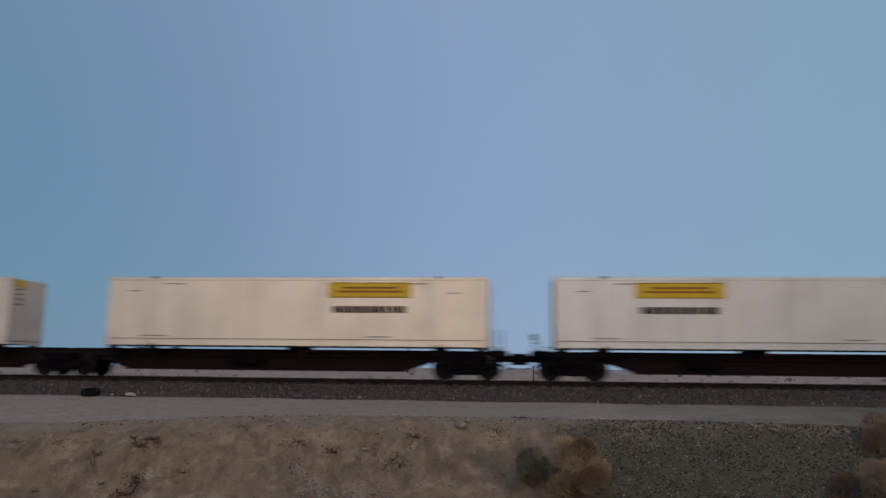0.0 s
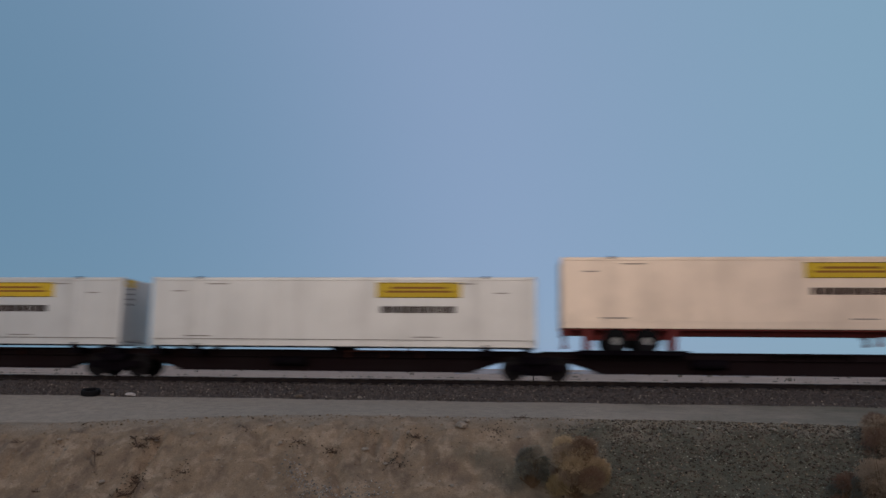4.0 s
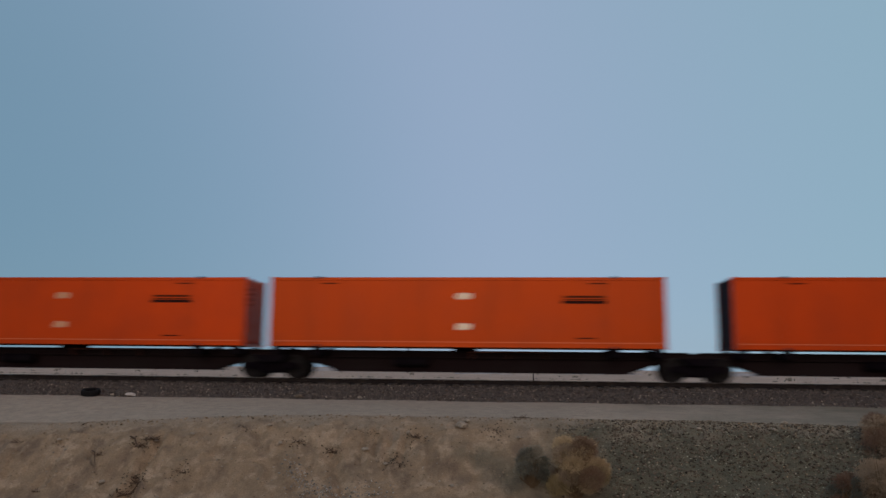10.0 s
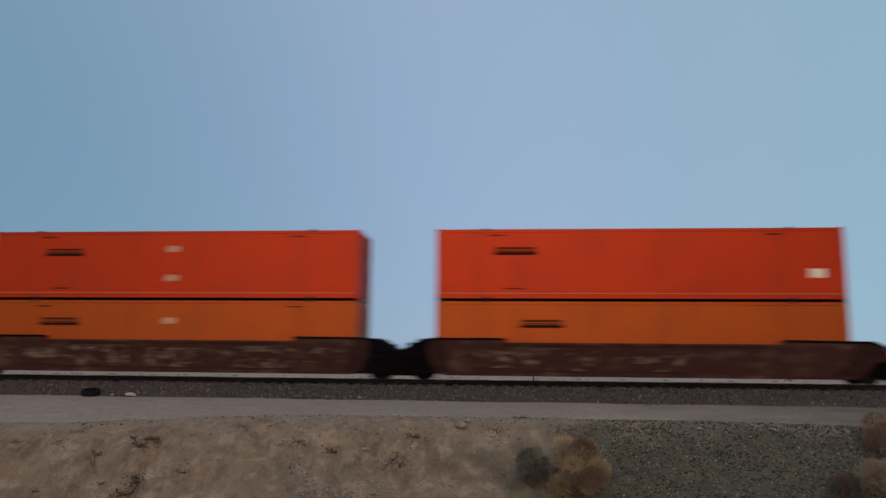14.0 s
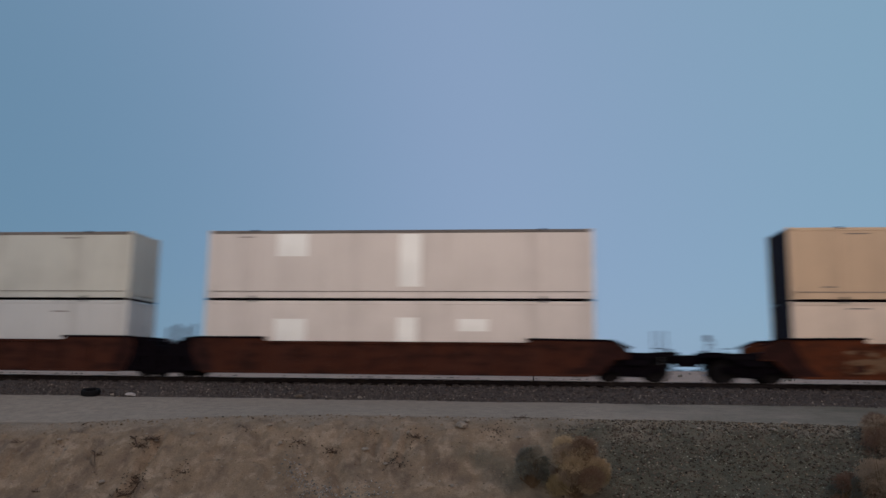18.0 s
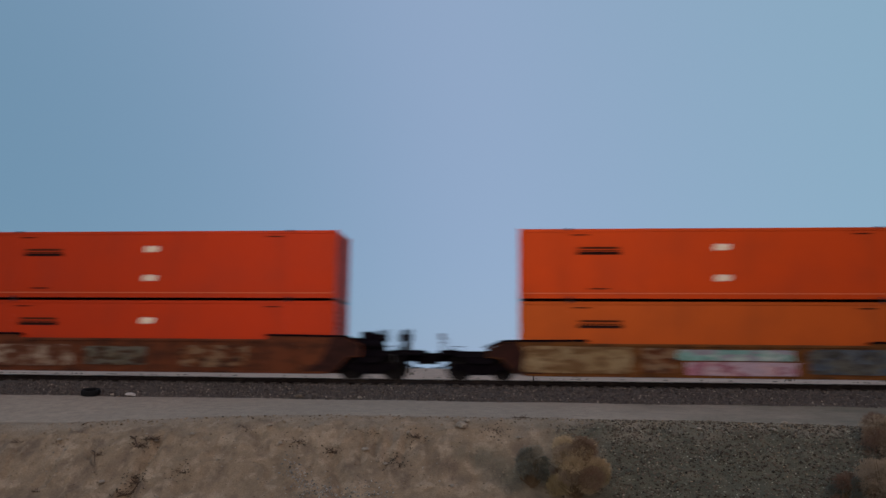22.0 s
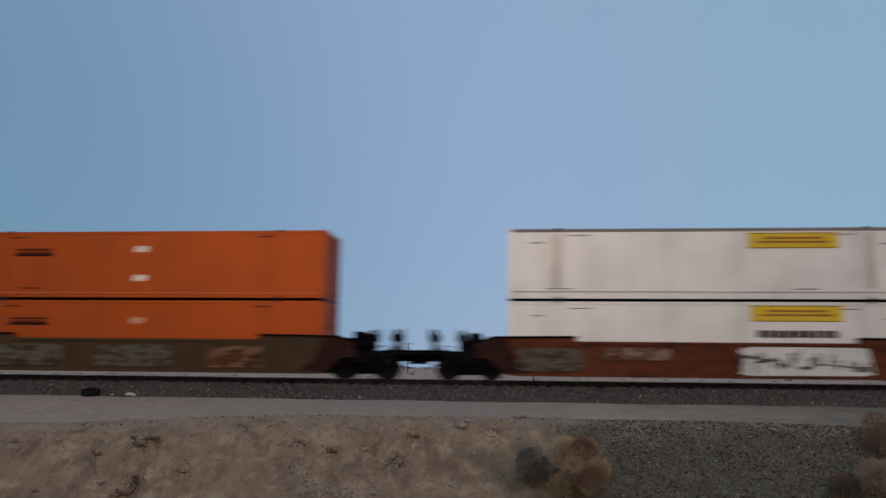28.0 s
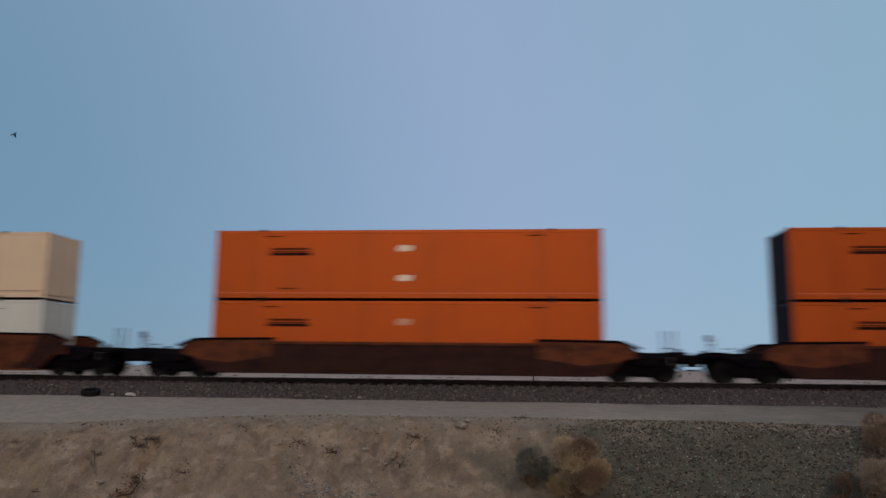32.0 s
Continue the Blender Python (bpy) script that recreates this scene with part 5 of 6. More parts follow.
    for mk in white_marks(3.2):
        if mk[0] == "yellow":
            yb = part("banner", "t", lambda bm: box(bm, -1.75, 1.75, -0.004, 0.002, -0.32, 0.32), YELLOW, t, "yellow banner", at=pose(mk[1], -HW + 0.006, zb + 2.34))
            for dz, w, hh in ((0.295, 3.4, 0.012), (0.10, 2.3, 0.045), (-0.06, 2.8, 0.045), (-0.295, 3.4, 0.012)):
                part("banner_bar", (w, dz), lambda bm, w=w, hh=hh: box(bm, -w / 2, w / 2, -0.007, -0.002, -hh, hh), BANNERTEXT if abs(dz) < 0.2 else INK, yb, at=pose(0, 0, dz))
            xx, rnd = -1.55, random.Random(5)
            while xx < 1.5:
                w = rnd.uniform(0.16, 0.34)
                part("lettering", ("blk", round(w, 3)), lambda bm, w=w: box(bm, -w / 2, w / 2, -0.004, 0.002, -0.14, 0.14), INK, t, "dark lettering block", at=pose(mk[1] + xx + w / 2, -HW + 0.006, zb + 1.51))
                xx += w + 0.06
        else:
            part("stencil", mk[3], lambda bm, w=mk[3]: box(bm, -w / 2, w / 2, -0.004, 0.002, -0.0225, 0.0225), LINE, t, at=pose(mk[1], -HW + 0.006, zb + mk[2]))
    return rides(t, -187.74)


trailer()

# well cars, in order
C, A = "couples", "shares"
BR, RB, AM, MA = "dark brown well car with ribbed steel sides", "red-brown well car with spray-painted sides", "amber-brown well car with worn paint", "maroon well car with scuffed beige patches"
well_car(-166.30, RUSTCAR, "amber-brown well car with small yellow marks", C, C, brake="L", hts=(1.44, 1.32))
for rx in (-6.6, -3.7, -0.4, 2.6, 5.5):
    part("reflector", 0, lambda bm: box(bm, -0.24, 0.24, -0.008, 0.0, -0.035, 0.035), YELLOW_SPRAY, TRAIN[-1][0], "small dull yellow reflector", at=pose(rx, -1.473, 1.12))
maroon = [(-6.0, 2.2, COAT_MAROON, None, 0.7), (-3.2, 3.0, COAT_MAROON, None), (0.4, 2.6, COAT_MAROON, None, 0.8, 0.8), (3.9, 3.2, COAT_MAROON, None), (6.7, 1.5, COAT_MAROON, None, 0.6, 0.95)]
well_car(-53.05, MAROONCAR, MA, C, A, maroon[1:4], brake="L", hts=(1.70, 1.48))
well_car(-33.45, MAROONCAR, MA, A, A, maroon, hts=(1.70, 1.48))
well_car(-14.00, MAROONCAR, MA, A, C, maroon[:3], hts=(1.70, 1.48))
well_car(9.65, BROWNCAR, BR, C, A, hts=(1.70, 1.48), guards=True)
well_car(29.25, BROWNCAR, BR, A, A, hts=(1.70, 1.48), guards=True)
well_car(48.78, BROWNCAR, BR, A, C, hts=(1.70, 1.48), guards=True)
well_car(72.55, REDCAR, "rust-brown well car half covered with olive-grey spray paint", C, A, [(-4.6, 3.4, COAT_RUST, None), (3.4, 9.6, COAT_OLIVE, None, 1.42, 0.86)], hts=(1.80, 1.54), guards=True)
well_car(92.05, REDCAR, RB, A, A, [(-1.35, 4.9, COAT_BEIGE, None, 0.98), (2.2, 1.0, COAT_RUST, None, 0.4), (7.0, 1.7, COAT_BEIGE, None, 0.42, 1.05)], hts=(1.80, 1.54), guards=True)
well_car(111.55, REDCAR, RB, A, C, [(-4.7, 3.6, COAT_BEIGE, None), (-1.1, 2.8, COAT_OLIVE, None, 0.8), (3.2, 3.0, COAT_RUST, None)], brake="R", hts=(1.80, 1.54), guards=True)
well_car(135.39, AMBERCAR, "amber well car with pink, teal and grey graffiti", C, C, [(-5.8, 4.4, COAT_TAN, None, 1.08), (-2.6, 1.4, COAT_RUST, None, 1.0), (0.5, 4.4, COAT_CANDY, None, 0.54, 0.56), (0.3, 4.6, COAT_TEAL, None, 0.44, 1.08), (4.9, 3.7, COAT_SLATE, None, 1.0)])
well_car(159.15, BROWNCAR, BR, C, C)
well_car(183.22, REDCAR, "brown well car with lilac and white graffiti", C, A, [(-5.0, 4.2, COAT_LILAC, None, 1.08), (0.6, 5.0, WHITE_SPRAY, (GREEN_SPRAY, DARK_SPRAY, OLIVE_SPRAY), 1.0, 0.9), (5.4, 3.2, COAT_OLIVE, None)], brake="L", hts=(1.80, 1.54), guards=True)
well_car(202.68, AMBERCAR, "brown well car with black and white graffiti", A, A, [(-4.1, 5.3, COAT_BLACK, (WHITE_SPRAY, DARK_SPRAY, GREY_SPRAY), 1.1), (2.1, 4.6, WHITE_SPRAY, (GREY_SPRAY, DARK_SPRAY, WHITE_SPRAY), 0.74, 1.06), (2.2, 4.8, COAT_RUST, None, 0.26, 0.50)], hts=(1.80, 1.54), guards=True)
well_car(222.24, OLIVECAR, "dark rust well car with olive spray patches", A, C, [(-4.6, 3.0, COAT_OLIVE, None), (0.0, 3.4, COAT_OLIVE, None), (4.4, 2.4, COAT_RUST, None)], brake="R", hts=(1.80, 1.54), guards=True)
well_car(245.96, REDCAR, "red-brown well car with large white graffiti", C, A, [(-6.4, 2.6, COAT_OLIVE, None), (-3.0, 2.6, COAT_BEIGE, None, 0.5, 1.1), (3.35, 5.0, WHITE_SPRAY, (DARK_SPRAY, GREY_SPRAY), 1.12)], brake="L", hts=(1.80, 1.54), guards=True)
well_car(265.46, AMBERCAR, "amber-brown well car with blue graffiti patches", A, A, [(-4.05, 3.5, COAT_BLUE, None, 0.62, 1.10), (-4.0, 3.3, COAT_RUST, None, 0.34, 0.55), (0.3, 2.7, COAT_TAN, None, 0.42, 0.95), (3.7, 3.1, COAT_SLATE, None, 1.1), (5.7, 0.8, YELLOW_SPRAY, GREEN_SPRAY, 0.7)], hts=(1.80, 1.54), guards=True)
well_car(285.00, REDCAR, "red-brown well car with blue and pale green graffiti", A, C, [(-5.3, 3.6, COAT_VIOLET, None, 1.0), (0.1, 3.2, COAT_LIME, None, 1.05), (3.8, 3.2, BEIGE_SPRAY, REDCAR, 0.16, 0.95)], hts=(1.80, 1.54), guards=True)
well_car(308.71, DARKCAR, BR, C, C, chord=REDCAR, plates=REDCAR)
well_car(332.16, DARKCAR, BR, C, C, chord=REDCAR, plates=REDCAR)

# stacked containers: place, upper, lower
G = "double-stacked containers"
blue = [("square", -7.72, 1.52, 0.34, 2.4, PINKRED), ("square", 7.72, 1.52, 0.30, 2.4, PINKRED), ("square", 0.1, 2.45, 0.66, 0.34, PATCH), ("square", 4.95, 2.42, 0.95, 0.10, PATCH), ("square", 7.05, 1.62, 0.62, 0.34, PATCH), ("square", 7.05, 2.06, 0.70, 0.12, PATCH), ("square", 7.05, 1.90, 0.70, 0.08, PATCH), ("dash", -4.6, 0.30, 0.6), ("dash", 4.6, 0.30, 0.6)]
for z in (ZU, ZL):
    container("container", NAVY, "navy blue container with rose-red corner posts, in a well car", -166.30, z, blue, G, end_mat=PINKRED)


def stack(s, up, low):
    for z, (mat, label, mk, word) in ((ZU, up), (ZL, low)):
        container("container", mat, label, s, z, mk, G, top=word)


def oj(mat, word, marks):
    return (mat, f"{word} steel container with dark lettering bars, in a well car", marks, None)


both, low1 = (2.10, 0.86), (2.02,)
stack(-53.05, oj(ORANGE_DULL, "dull orange", orange_marks(-1, both, dimlogo)), oj(ORANGE_DULL, "dull orange", orange_marks(-1, low1, dimlogo)))
stack(-33.51, oj(RED, "red-orange", orange_marks(-1, both, dimlogo)), oj(AMBER, "faded amber", orange_marks(-1, low1, dimlogo)))
stack(-14.13, oj(RED, "red-orange", orange_marks(-1, ()) + [("square", 7.0, 1.05, 0.62, 0.36, LOGO)]), oj(AMBER, "faded amber", [("text", -3.8, 1.97)]))
plainw = "plain off-white steel container with stains, stacked in a well car"
stack(9.65, (WHITE, plainw, [("stain", 6.15, 0.5), ("stain", -6.3, 0.35), ("dash", -6.2, 2.7, 0.8)], LINE), (WHITE, plainw, [("stain", 6.2, 2.4), ("stain", -6.4, 2.35)], None))
stack(29.28, (GREYWHITE, plainw, [("dash", 5.3, 2.6, 0.8)], LINE), (WHITE, plainw, [("square", -2.9, 1.9, 1.15, 0.95, PATCH), ("dash", 5.0, 2.4, 0.7)], None))
stack(48.78, (PINKWHITE, plainw, [("square", -4.4, 2.25, 1.3, 0.95, PATCH), ("square", 0.6, 1.6, 0.9, 2.2, PATCH), ("dash", -6.4, 2.6, 0.6)], LINE), (PINKWHITE, plainw, [("square", -4.4, 1.65, 1.3, 0.95, PATCH), ("square", 0.5, 1.4, 0.8, 1.6, PATCH), ("square", 3.2, 1.9, 1.2, 0.5, PATCH)], None))
tanl = "tan steel container with faint stencils, stacked in a well car"
stack(72.55, (TAN, tanl, [("dash", -5.4, 2.62, 0.8), ("square", -0.4, 0.55, 0.45, 0.22, LINE), ("dash", -6.6, 0.5, 0.5)], None), (CREAM, tanl, [("dash", -5.5, 2.62, 0.8), ("dash", -3.4, 2.75, 0.8)], None))
sw = "grey-white container with dark slanted company shapes, in a well car"
stack(92.03, (GREYWHITE, sw, [("shapes", -0.05, 1.95, True), ("dash", 4.7, 2.6, 1.4), ("dash", 6.6, 0.9, 0.8)], None), (GREYWHITE, sw, [("shapes", -0.05, 1.86, False), ("dash", 4.7, 2.55, 1.4), ("square", 2.7, 1.95, 0.3, 0.25, LINE)], None))
stack(111.66, oj(RED, "red-orange", orange_marks(-1)), oj(RED, "red-orange", orange_marks(-1, low1, LOGO)))
stack(135.39, oj(ORANGE, "orange", orange_marks(-1)), oj(AMBER, "faded amber", orange_marks(-1, ())))
stack(159.15, oj(ORANGE, "orange", orange_marks(-1)), oj(ORANGE, "orange", orange_marks(-1, low1)))
stack(183.22, oj(AMBER, "brownish orange", orange_marks(-1)), oj(ORANGE, "orange", orange_marks(-1, low1)))
stack(202.66, oj(AMBER, "faded amber", orange_marks(-1, both, dimlogo)), oj(RED, "red-orange", orange_marks(-1, low1)))
stack(222.24, oj(AMBER, "dull orange", orange_marks(-1)), oj(AMBER, "faded amber", orange_marks(-1, low1, dimlogo)))
lab = "white container with a yellow banner, in a well car"
stains = [("square", -6.1, 1.55, 0.30, 2.2, STAINED), ("square", 6.1, 1.55, 0.30, 2.2, STAINED)]
stack(245.96, (WHITE, lab, white_marks(3.2, False, 2.36) + stains, LINE), (WHITE, lab, white_marks(3.2, True, 2.42), None))
stack(265.46, (PINKWHITE, "plain white container with small grey stencils", [("dash", -5.2, 2.68, 1.0), ("dash", 4.6, 2.68, 1.0), ("square", 5.0, 2.2, 0.45, 0.25, LINE), ("dash", 5.2, 0.52, 1.2), ("dash", -5.4, 0.46, 1.0)], None), oj(ORANGE, "orange", orange_marks(-1, ())))
stack(285.02, (TAN, tanl, [("dash", -5.2, 2.62, 1.0), ("square", 0.0, 0.62, 0.5, 0.2, LINE)], None), (GREYWHITE, sw, [("shapes", 0.05, 1.88, False), ("dash", 5.4, 2.5, 1.8)], None))
stack(308.71, oj(AMBER, "brownish orange", orange_marks(-1)), oj(AMBER, "brownish orange", orange_marks(-1, low1, dimlogo)))
stack(332.16, oj(AMBER, "brownish orange", orange_marks(-1)), oj(AMBER, "brownish orange", orange_marks(-1, low1)))

# ---- litter, plants ----
tyre = thing("old_tyre", "discarded black truck tyre lying flat on the ballast", "tyre", m=pose(-16.41, 29.57, -0.70, 13, 3, 0) @ Matrix.Diagonal((0.94, 0.94, 0.85, 1)))
part("casing", 0, lambda bm: (lathe(bm, [(0.21, -0.10), (0.25, -0.13), (0.33, -0.13), (0.37, -0.09), (0.38, 0.0), (0.37, 0.09), (0.33, 0.13), (0.25, 0.13), (0.21, 0.10), (0.23, 0.0)], seg=32), bmesh.ops.rotate(bm, cent=(0, 0, 0), matrix=Matrix.Rotation(math.pi / 2, 3, "X"), verts=bm.verts[:]), bmesh.ops.translate(bm, vec=(0, 0, 0.13), verts=bm.verts[:])), RUBBER, tyre)


def lump(bm):
    r = bmesh.ops.create_icosphere(bm, subdivisions=3, radius=1.0)
    for v in r["verts"]:
        v.co *= 1 + 0.3 * noise.noise(v.co * 1.7 + Vector((3, 1, 7)))
        v.co = Vector((v.co.x * 0.24, v.co.y * 0.16, max(-0.05, v.co.z * 0.10)))


bag = new("rag", mesh_for("rag", lump, CLOTH))
bag.matrix_basis = pose(-14.81, 29.58, -0.66, 0, 4, 12) @ Matrix.Diagonal((0.8, 0.8, 0.8, 1))
tagged(bag, "crumpled white rag on the ballast slope", "rag")
for rx, ry, sc, mt in ((-15.47, 29.44, 0.4, PALESTONE), (-5.87, 29.55, 0.45, PALESTONE), (-1.62, 23.37, 0.9, PALESTONE), (-1.48, 23.75, 0.45, PALESTONE), (-11.4, 21.45, 0.42, PALESTONE), (-8.22, 29.63, 0.6, STONE), (-9.51, 22.93, 0.33, PALESTONE), (-4.26, 22.42, 0.42, PALESTONE), (-6.73, 22.53, 0.36, PALESTONE), (-7.26, 23.15, 0.33, PALESTONE),
                       (-13.61, 22.95, 0.3, PALESTONE), (-10.57, 22.88, 0.4, PALESTONE), (-3.59, 21.96, 0.33, PALESTONE), (7.64, 24.0, 0.45, PALESTONE), (7.21, 23.54, 0.33, PALESTONE), (5.12, 23.46, 0.35, PALESTONE), (-1.72, 21.32, 0.33, PALESTONE), (0.06, 22.91, 0.35, PALESTONE)):
    rk = new("stone", mesh_for("rock", lump, mt))
    rk.matrix_basis = pose(rx, ry, ground_z(rx, ry) + (0.05 if ry < 29 else 0.10), 0, 0, rx * 40) @ Matrix.Diagonal((sc, sc * 1.1, sc * 1.3, 1))
    tagged(rk, "single pale stone on the ground" if mt is PALESTONE else "single dark stone beside the ballast", "stone", "single stones")


def bush(name, x, y, w, hgt, seed, twigs, mats, label, lobes_n=11, fill=0.30):
    """A dry desert shrub: forked stems and uneven clumps of fine twigs, each clump of its own tint, with gaps between them."""
    rnd = random.Random(seed)
    b = thing(name, label, "bush", "desert bushes", m=pose(x, y, ground_z(x, y) - 0.05))
    lobes = []
    for k in range(lobes_n):
        a = 6.28 * (k + rnd.uniform(-0.3, 0.3)) / lobes_n * 2.4
        up = rnd.uniform(0.05, 0.80)
        r = w * 0.36 * math.sqrt(max(0.05, 1 - (up - 0.2) ** 2 * 1.5)) * rnd.uniform(0.45, 1.0)
        lobes.append((Vector((r * math.cos(a), r * math.sin(a), hgt * up)), rnd.uniform(0.13, 0.23) * w, k % len(mats)))
    stems = bmesh.new()
    for c, rad, _ in lobes:
        for _k in range(3):
            p0 = Vector((rnd.gauss(0, 0.05), rnd.gauss(0, 0.05), 0))
            p1 = c * 0.5 + Vector((rnd.gauss(0, 0.07), rnd.gauss(0, 0.07), 0.02))
            p2 = c + Vector((rnd.gauss(0, rad * 0.5), rnd.gauss(0, rad * 0.5), rad * rnd.uniform(0, 0.8)))
            tube(stems, p0, p1, 0.018, 0.011, 5)
            tube(stems, p1, p2, 0.011, 0.004, 5)
    me = bpy.data.meshes.new("stems")
    stems.to_mesh(me)
    stems.free()
    me.materials.append(TWIG)
    o = new("branching", me)
    o.parent = b
    for mi, mt in enumerate(mats):
        mine = [lb for lb in lobes if lb[2] == mi]
        verts, faces = [], []
        for _ in range(twigs // len(mats)):
            c, rad, _m = rnd.choice(mine)
            d = Vector((rnd.gauss(0, 1), rnd.gauss(0, 1), rnd.gauss(0, 1) + 0.3)).normalized()
            lump_k = 1 + fill * noise.noise(d * 2.2 + c * 3)
            p = c + Vector((d.x, d.y, d.z * 0.85)) * rad * lump_k * rnd.uniform(0.25, 1.0) ** 0.6
            if p.z < 0.02:
                continue
            q = p + (d + Vector((rnd.gauss(0, 0.5), rnd.gauss(0, 0.5), rnd.gauss(0, 0.4) + 0.25))).normalized() * rnd.uniform(0.03, 0.10) * (2.0 if rnd.random() < 0.05 else 1.0)
            s = d.cross(Vector((rnd.gauss(0, 1), rnd.gauss(0, 1), rnd.gauss(0, 1)))).normalized() * rnd.uniform(0.0035, 0.009)
            u = (q - p).cross(s).normalized() * s.length
            k = len(verts)
            verts += [p + s, p - s, p + u, q]
            faces += [(k, k + 1, k + 3), (k + 1, k + 2, k + 3), (k + 2, k, k + 3)]
        me = bpy.data.meshes.new("foliage")
        me.from_pydata([tuple(v) for v in verts], [], faces)
        me.materials.append(mt)
        o = new("foliage", me)
        o.parent = b
    return b


bush("dry_bush", 1.50, 21.15, 1.75, 1.58, 11, 60000, (STRAW, DULLSTRAW, STRAW, REDTWIG, STRAW, OLIVETWIG), "rounded straw-brown dry bush on the bank", 27)
bush("sage_bush", 0.36, 21.35, 1.15, 1.2, 12, 13000, (DARKSAGE, SAGE), "dark grey-green low bush on the bank", 20)
bush("dry_bush", 9.1, 21.0, 2.1, 1.42, 13, 40000, (DULLSTRAW, REDTWIG, DULLSTRAW), "straw-brown bush at the gravel slope", 21)
bush("sage_bush", 8.2, 21.2, 1.3, 0.7, 15, 8000, (RUSSET, DARKSAGE), "low dark dead brush at the gravel slope", 9)
bush("sage_bush", 10.2, 22.75, 2.3, 1.2, 14, 36000, (REDTWIG, RUSSET, DULLSTRAW), "dark reddish-brown bush beside the road", 24)


def tuft(name, x, y, n, length, seed, mat, label):
    rnd = random.Random(seed)
    bm = bmesh.new()
    for _ in range(n):
        a = rnd.uniform(0, 6.28)
        p = Vector((rnd.gauss(0, length * 0.3), rnd.gauss(0, length * 0.15), 0))
        q = p + Vector((math.cos(a) * length * rnd.uniform(0.2, 0.8), math.sin(a) * length * 0.4, length * rnd.uniform(0.05, 0.4)))
        tube(bm, p, q, 0.009, 0.004, 4)
    me = bpy.data.meshes.new(name)
    bm.to_mesh(me)
    bm.free()
    me.materials.append(mat)
    o = new(name, me)
    o.matrix_basis = pose(x, y, ground_z(x, y))
    return tagged(o, label, "dry weeds", kind="stuff")


for k, (x, y, n, ln) in enumerate(((-10.66, 22.66, 26, 0.42), (-10.98, 22.62, 22, 0.4), (-10.58, 21.73, 18, 0.36), (-10.35, 21.46, 20, 0.36), (-10.73, 21.19, 18, 0.34), (-12.03, 22.29, 12, 0.34), (-5.17, 22.45, 34, 0.42), (-6.24, 22.65, 14, 0.26), (-2.91, 22.9, 18, 0.34),
                                   (-3.58, 22.11, 18, 0.3), (-3.19, 22.11, 12, 0.26), (-9.22, 21.68, 14, 0.3), (-13.37, 22.78, 10, 0.28), (-14.83, 22.92, 12, 0.3), (0.07, 24.3, 10, 0.3), (-13.1, 21.25, 12, 0.26))):
    tuft("dead_weed", x, y, n, ln, 40 + k, DEADTWIG, "small tangle of dead brown twigs")

for (x0, y0), (x1, y1), rad in (((-11.35, 22.85), (-10.93, 22.45), 0.028), ((-12.38, 22.62), (-11.98, 22.1), 0.022), ((-10.75, 21.1), (-10.25, 21.55), 0.02)):
    st = new("stick", mesh_for(("stick", x0), lambda bm: [tube(bm, a, b, rad * ra, rad * rb, 7) for a, b, ra, rb in (
        ((x0, y0, ground_z(x0, y0) + 0.05), ((x0 + x1) / 2, (y0 + y1) / 2 + 0.04, ground_z((x0 + x1) / 2, (y0 + y1) / 2) + 0.07), 1.0, 0.85),
        (((x0 + x1) / 2, (y0 + y1) / 2 + 0.04, ground_z((x0 + x1) / 2, (y0 + y1) / 2) + 0.07), (x1, y1, ground_z(x1, y1) + 0.02), 0.85, 0.4))], DEADTWIG))
    tagged(st, "crooked dark dead stick lying on the bank", "stick", "dead sticks")

# far scrub beyond the track
rnd = random.Random(77)
verts, faces = [], []
for _ in range(160):
    y = 133 + 440 * rnd.random()
    x = rnd.uniform(-0.75, 0.6) * y
    s = rnd.uniform(0.25, 0.75)
    for _k in range(7):
        cx, cy, cz = x + rnd.gauss(0, s * 0.6), y + rnd.gauss(0, s * 0.6), -1.0 + s * rnd.uniform(0.1, 0.7)
        o = len(verts)
        r = s * rnd.uniform(0.25, 0.5)
        verts += [(cx + r, cy, cz), (cx - r * 0.8, cy, cz - 0.1), (cx, cy + r, cz), (cx + 0.1 * r, cy - r, cz), (cx, cy, cz + r), (cx, cy, cz - r)]
        faces += [(o, o + 2, o + 4), (o + 2, o + 1, o + 4), (o + 1, o + 3, o + 4), (o + 3, o, o + 4), (o + 2, o, o + 5), (o + 1, o + 2, o + 5), (o + 3, o + 1, o + 5), (o, o + 3, o + 5)]
for _ in range(130):
    x, y, r = rnd.uniform(-100, 85), 117.7 + rnd.gauss(0, 1.2), rnd.uniform(0.07, 0.17)
    cz, o = ground_z(x, y) + 0.3 * r, len(verts)
    w = r * rnd.uniform(1.2, 3.0)
    verts += [(x + w, y, cz), (x - w, y, cz - 0.02), (x, y + w, cz), (x, y - w, cz), (x + 0.2 * w, y, cz + r), (x, y, cz - r)]
    faces += [(o, o + 2, o + 4), (o + 2, o + 1, o + 4), (o + 1, o + 3, o + 4), (o + 3, o, o + 4), (o + 2, o, o + 5), (o + 1, o + 2, o + 5), (o + 3, o + 1, o + 5), (o, o + 3, o + 5)]
me = bpy.data.meshes.new("far_scrub")
me.from_pydata(verts, [], faces)
me.materials.append(SCRUB)
tagged(new("far_scrub", me), "low grey-green scrub scattered over the far plain", "scrub", kind="stuff")

# ---- bird ----
BIRD = thing("bird", "small dark bird flying with beating wings", "bird", m=pose(-45, 52.6, 14))


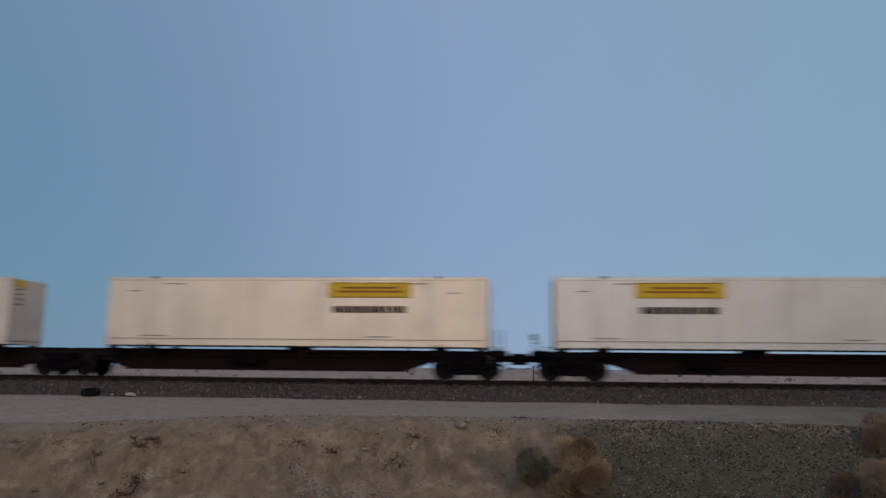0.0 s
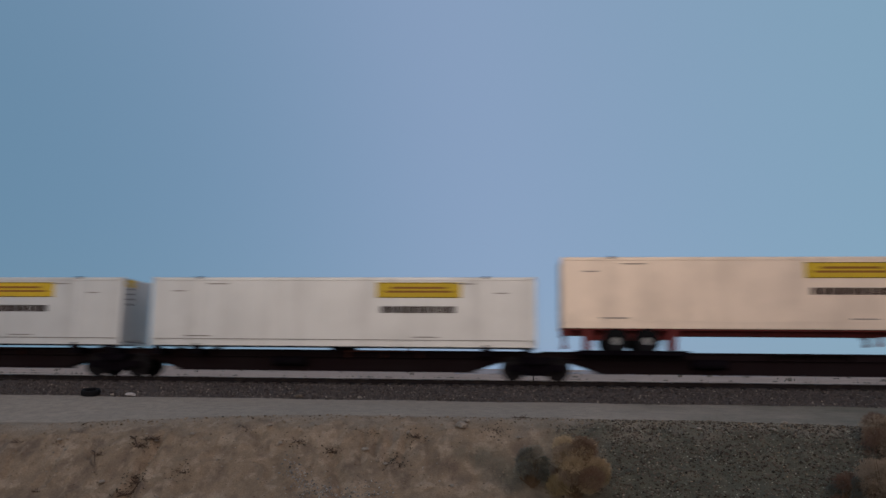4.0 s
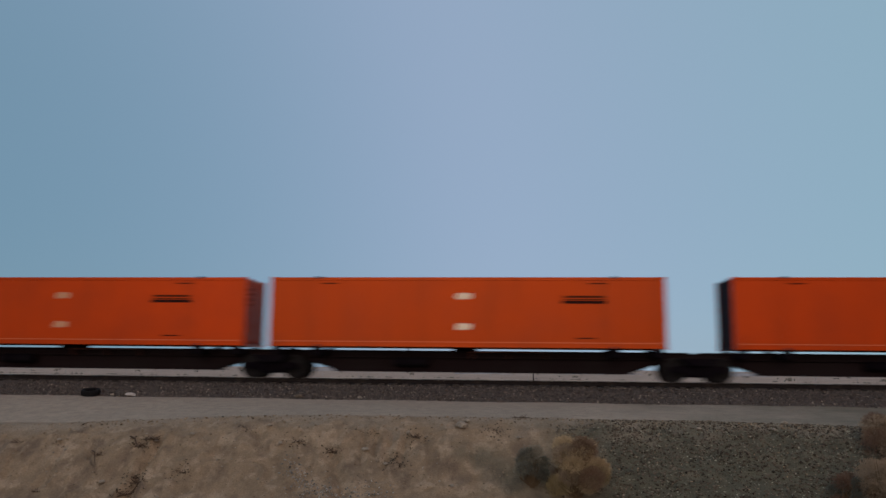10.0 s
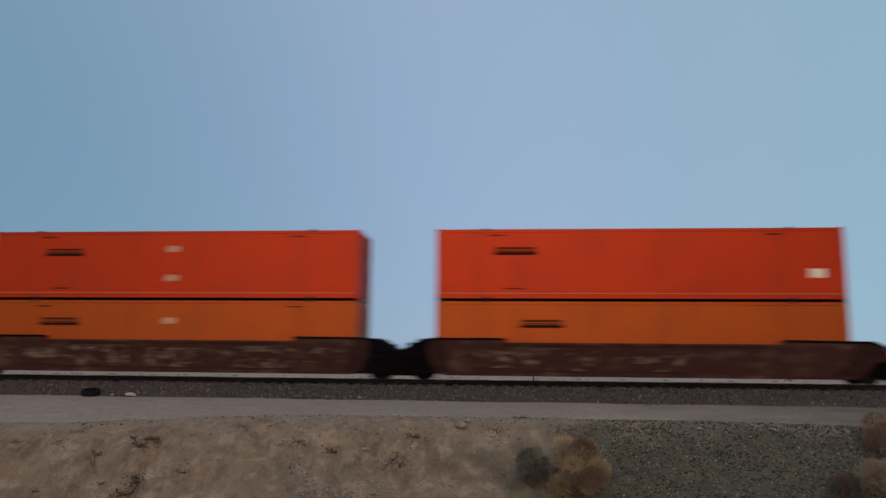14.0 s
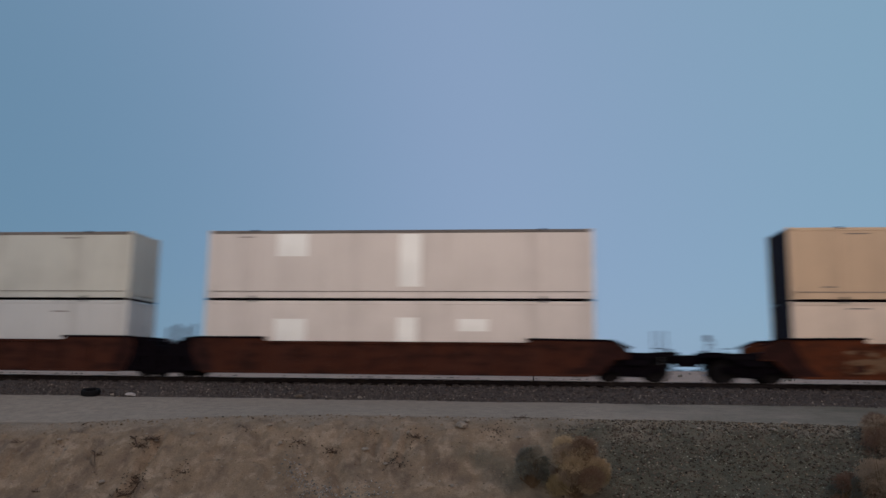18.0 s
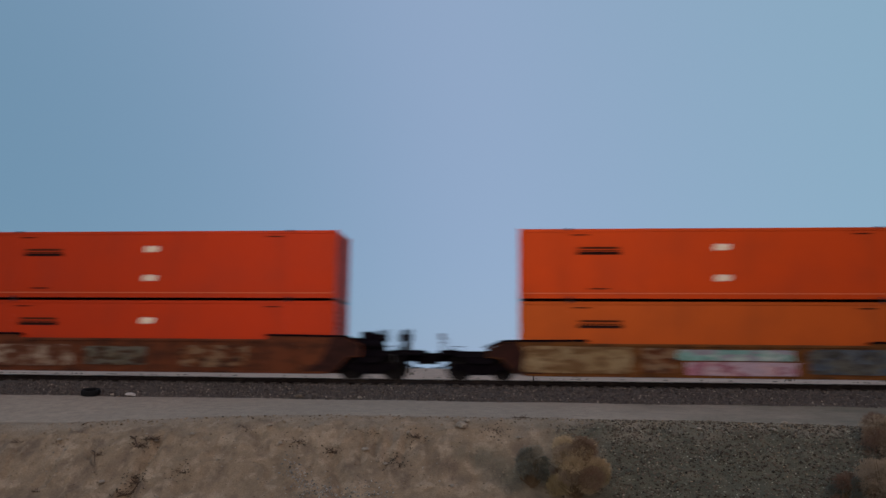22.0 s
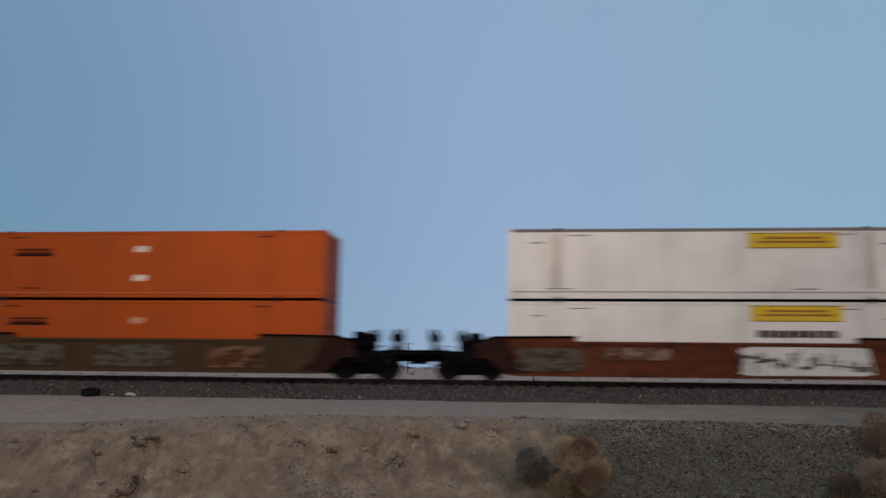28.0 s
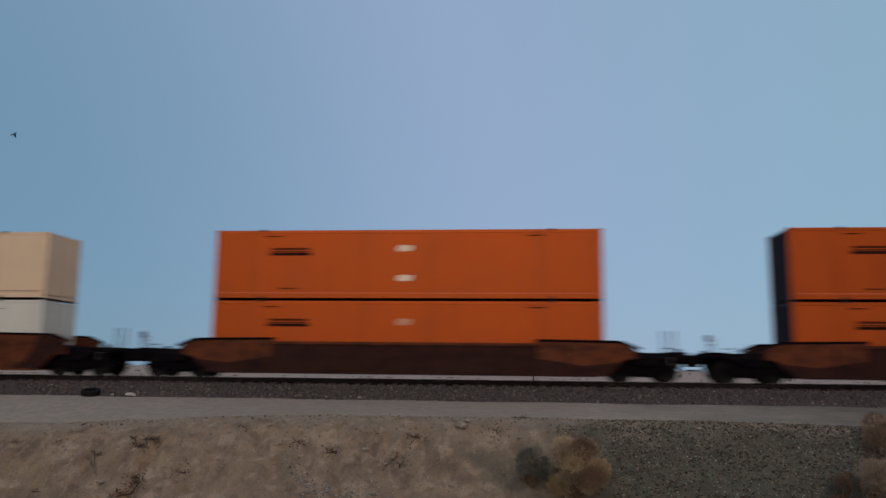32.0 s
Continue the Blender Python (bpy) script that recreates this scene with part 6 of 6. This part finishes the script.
def bird_body(bm):
    r = bmesh.ops.create_icosphere(bm, subdivisions=3, radius=1.0)
    for v in r["verts"]:
        t = v.co.x
        k = 1 - 0.55 * max(0, -t) ** 1.5
        v.co = Vector((t * 0.17, v.co.y * 0.05 * k, v.co.z * 0.05 * k))
    prism(bm, [(-0.14, 0.012), (-0.27, 0.02), (-0.27, 0.008), (-0.14, -0.01)], -0.04, 0.04)
    res = bmesh.ops.create_icosphere(bm, subdivisions=2, radius=0.04)
    bmesh.ops.translate(bm, vec=(0.17, 0, 0.02), verts=res["verts"])
    tube(bm, (0.2, 0, 0.02), (0.235, 0, 0.012), 0.012, 0.002, 6)


def bird_wing(bm):
    pts = [(0.07, 0.0), (0.09, 0.12), (0.03, 0.24), (-0.05, 0.34), (-0.08, 0.33), (-0.07, 0.2), (-0.08, 0.08), (-0.07, 0.0)]
    a = [bm.verts.new((x, y, 0.008)) for x, y in pts]
    b = [bm.verts.new((x, y, -0.004)) for x, y in pts]
    bm.faces.new(a)
    bm.faces.new(b[::-1])
    for i in range(len(pts)):
        j = (i + 1) % len(pts)
        bm.faces.new((a[i], b[i], b[j], a[j]))


part("body", 0, bird_body, FEATHER, BIRD)
WING_A = part("wing", 0, bird_wing, FEATHER, BIRD, at=pose(0, 0.03, 0.02))
WING_B = part("wing", 1, lambda bm: (bird_wing(bm), bmesh.ops.scale(bm, vec=(1, -1, 1), verts=bm.verts[:]), bmesh.ops.reverse_faces(bm, faces=bm.faces[:])), FEATHER, BIRD, at=pose(0, -0.03, 0.02))

# ---- sleepers ----
def sleeper_mesh(bm):
    box(bm, -0.115, 0.115, -1.3, 1.3, -0.36, -0.175, 0.008)
    for y in (-0.755, 0.755):
        box(bm, -0.09, 0.09, y - 0.17, y + 0.17, -0.175, -0.168)


for k in range(-150, 150):
    part("sleeper", 0, sleeper_mesh, WOOD, track, at=pose(k * 0.5 + 0.02 * math.sin(k * 3.7), TRACK_Y + 0.02 * math.sin(k * 1.9), 0, 0, 0, 0.6 * math.sin(k * 2.3)))


tie_v, tie_f = [], []
for k in range(-1500, 1500):
    if -150 <= k < 150:
        continue
    x, o = k * 0.5, len(tie_v)
    tie_v += [(x + a, TRACK_Y + b, c) for a in (-0.115, 0.115) for b in (-1.3, 1.3) for c in (-0.36, -0.175)]
    tie_f += [tuple(o + i for i in q) for q in ((0, 1, 3, 2), (4, 6, 7, 5), (0, 4, 5, 1), (2, 3, 7, 6), (1, 5, 7, 3), (0, 2, 6, 4))]
tie_me = bpy.data.meshes.new("sleeper_row")
tie_me.from_pydata(tie_v, [], tie_f)
tie_me.materials.append(WOOD)
rest = new("sleeper_row", tie_me)
rest.parent = track
rest["kind"] = "stuff"


# ---- movement ----
def motions():
    times = list(range(33))
    for ob, s, z in TRAIN:
        walk(ob, [(t, pose(s - RUN[t], TRACK_Y, z)) for t in times])
    steps = np.arange(0, 32 * FPS + 1) / FPS
    run = np.interp(steps, times, RUN)
    for w, r, dx in WHEELS:
        walk(w, [(t, pose(dx, 0, r, 0, -math.degrees(d / r) % 360, 0)) for t, d in zip(steps, run)])
    fly = [(0.0, -82.0, 6.0), (29.0, -43.5, 11.0), (31.0, -37.5, 15.11), (31.2, -37.13, 15.49), (31.4, -36.75, 15.99), (31.6, -36.6, 16.4), (31.8, -36.5, 16.7), (32.0, -36.6, 17.07)]
    walk(BIRD, [(t, pose(x, 52.6, z, 0, -25, 12)) for t, x, z in fly])
    beats = []
    k, t = 0, 0.0
    while t <= 32.0:
        beats.append((t, 48 if k % 2 else -38))
        k, t = k + 1, 0.05 + (k + 1) * 0.15
    beats.append((32.0, -38))
    walk(WING_A, [(t, pose(0, 0.03, 0.02, a)) for t, a in beats])
    walk(WING_B, [(t, pose(0, -0.03, 0.02, -a)) for t, a in beats])


motions()
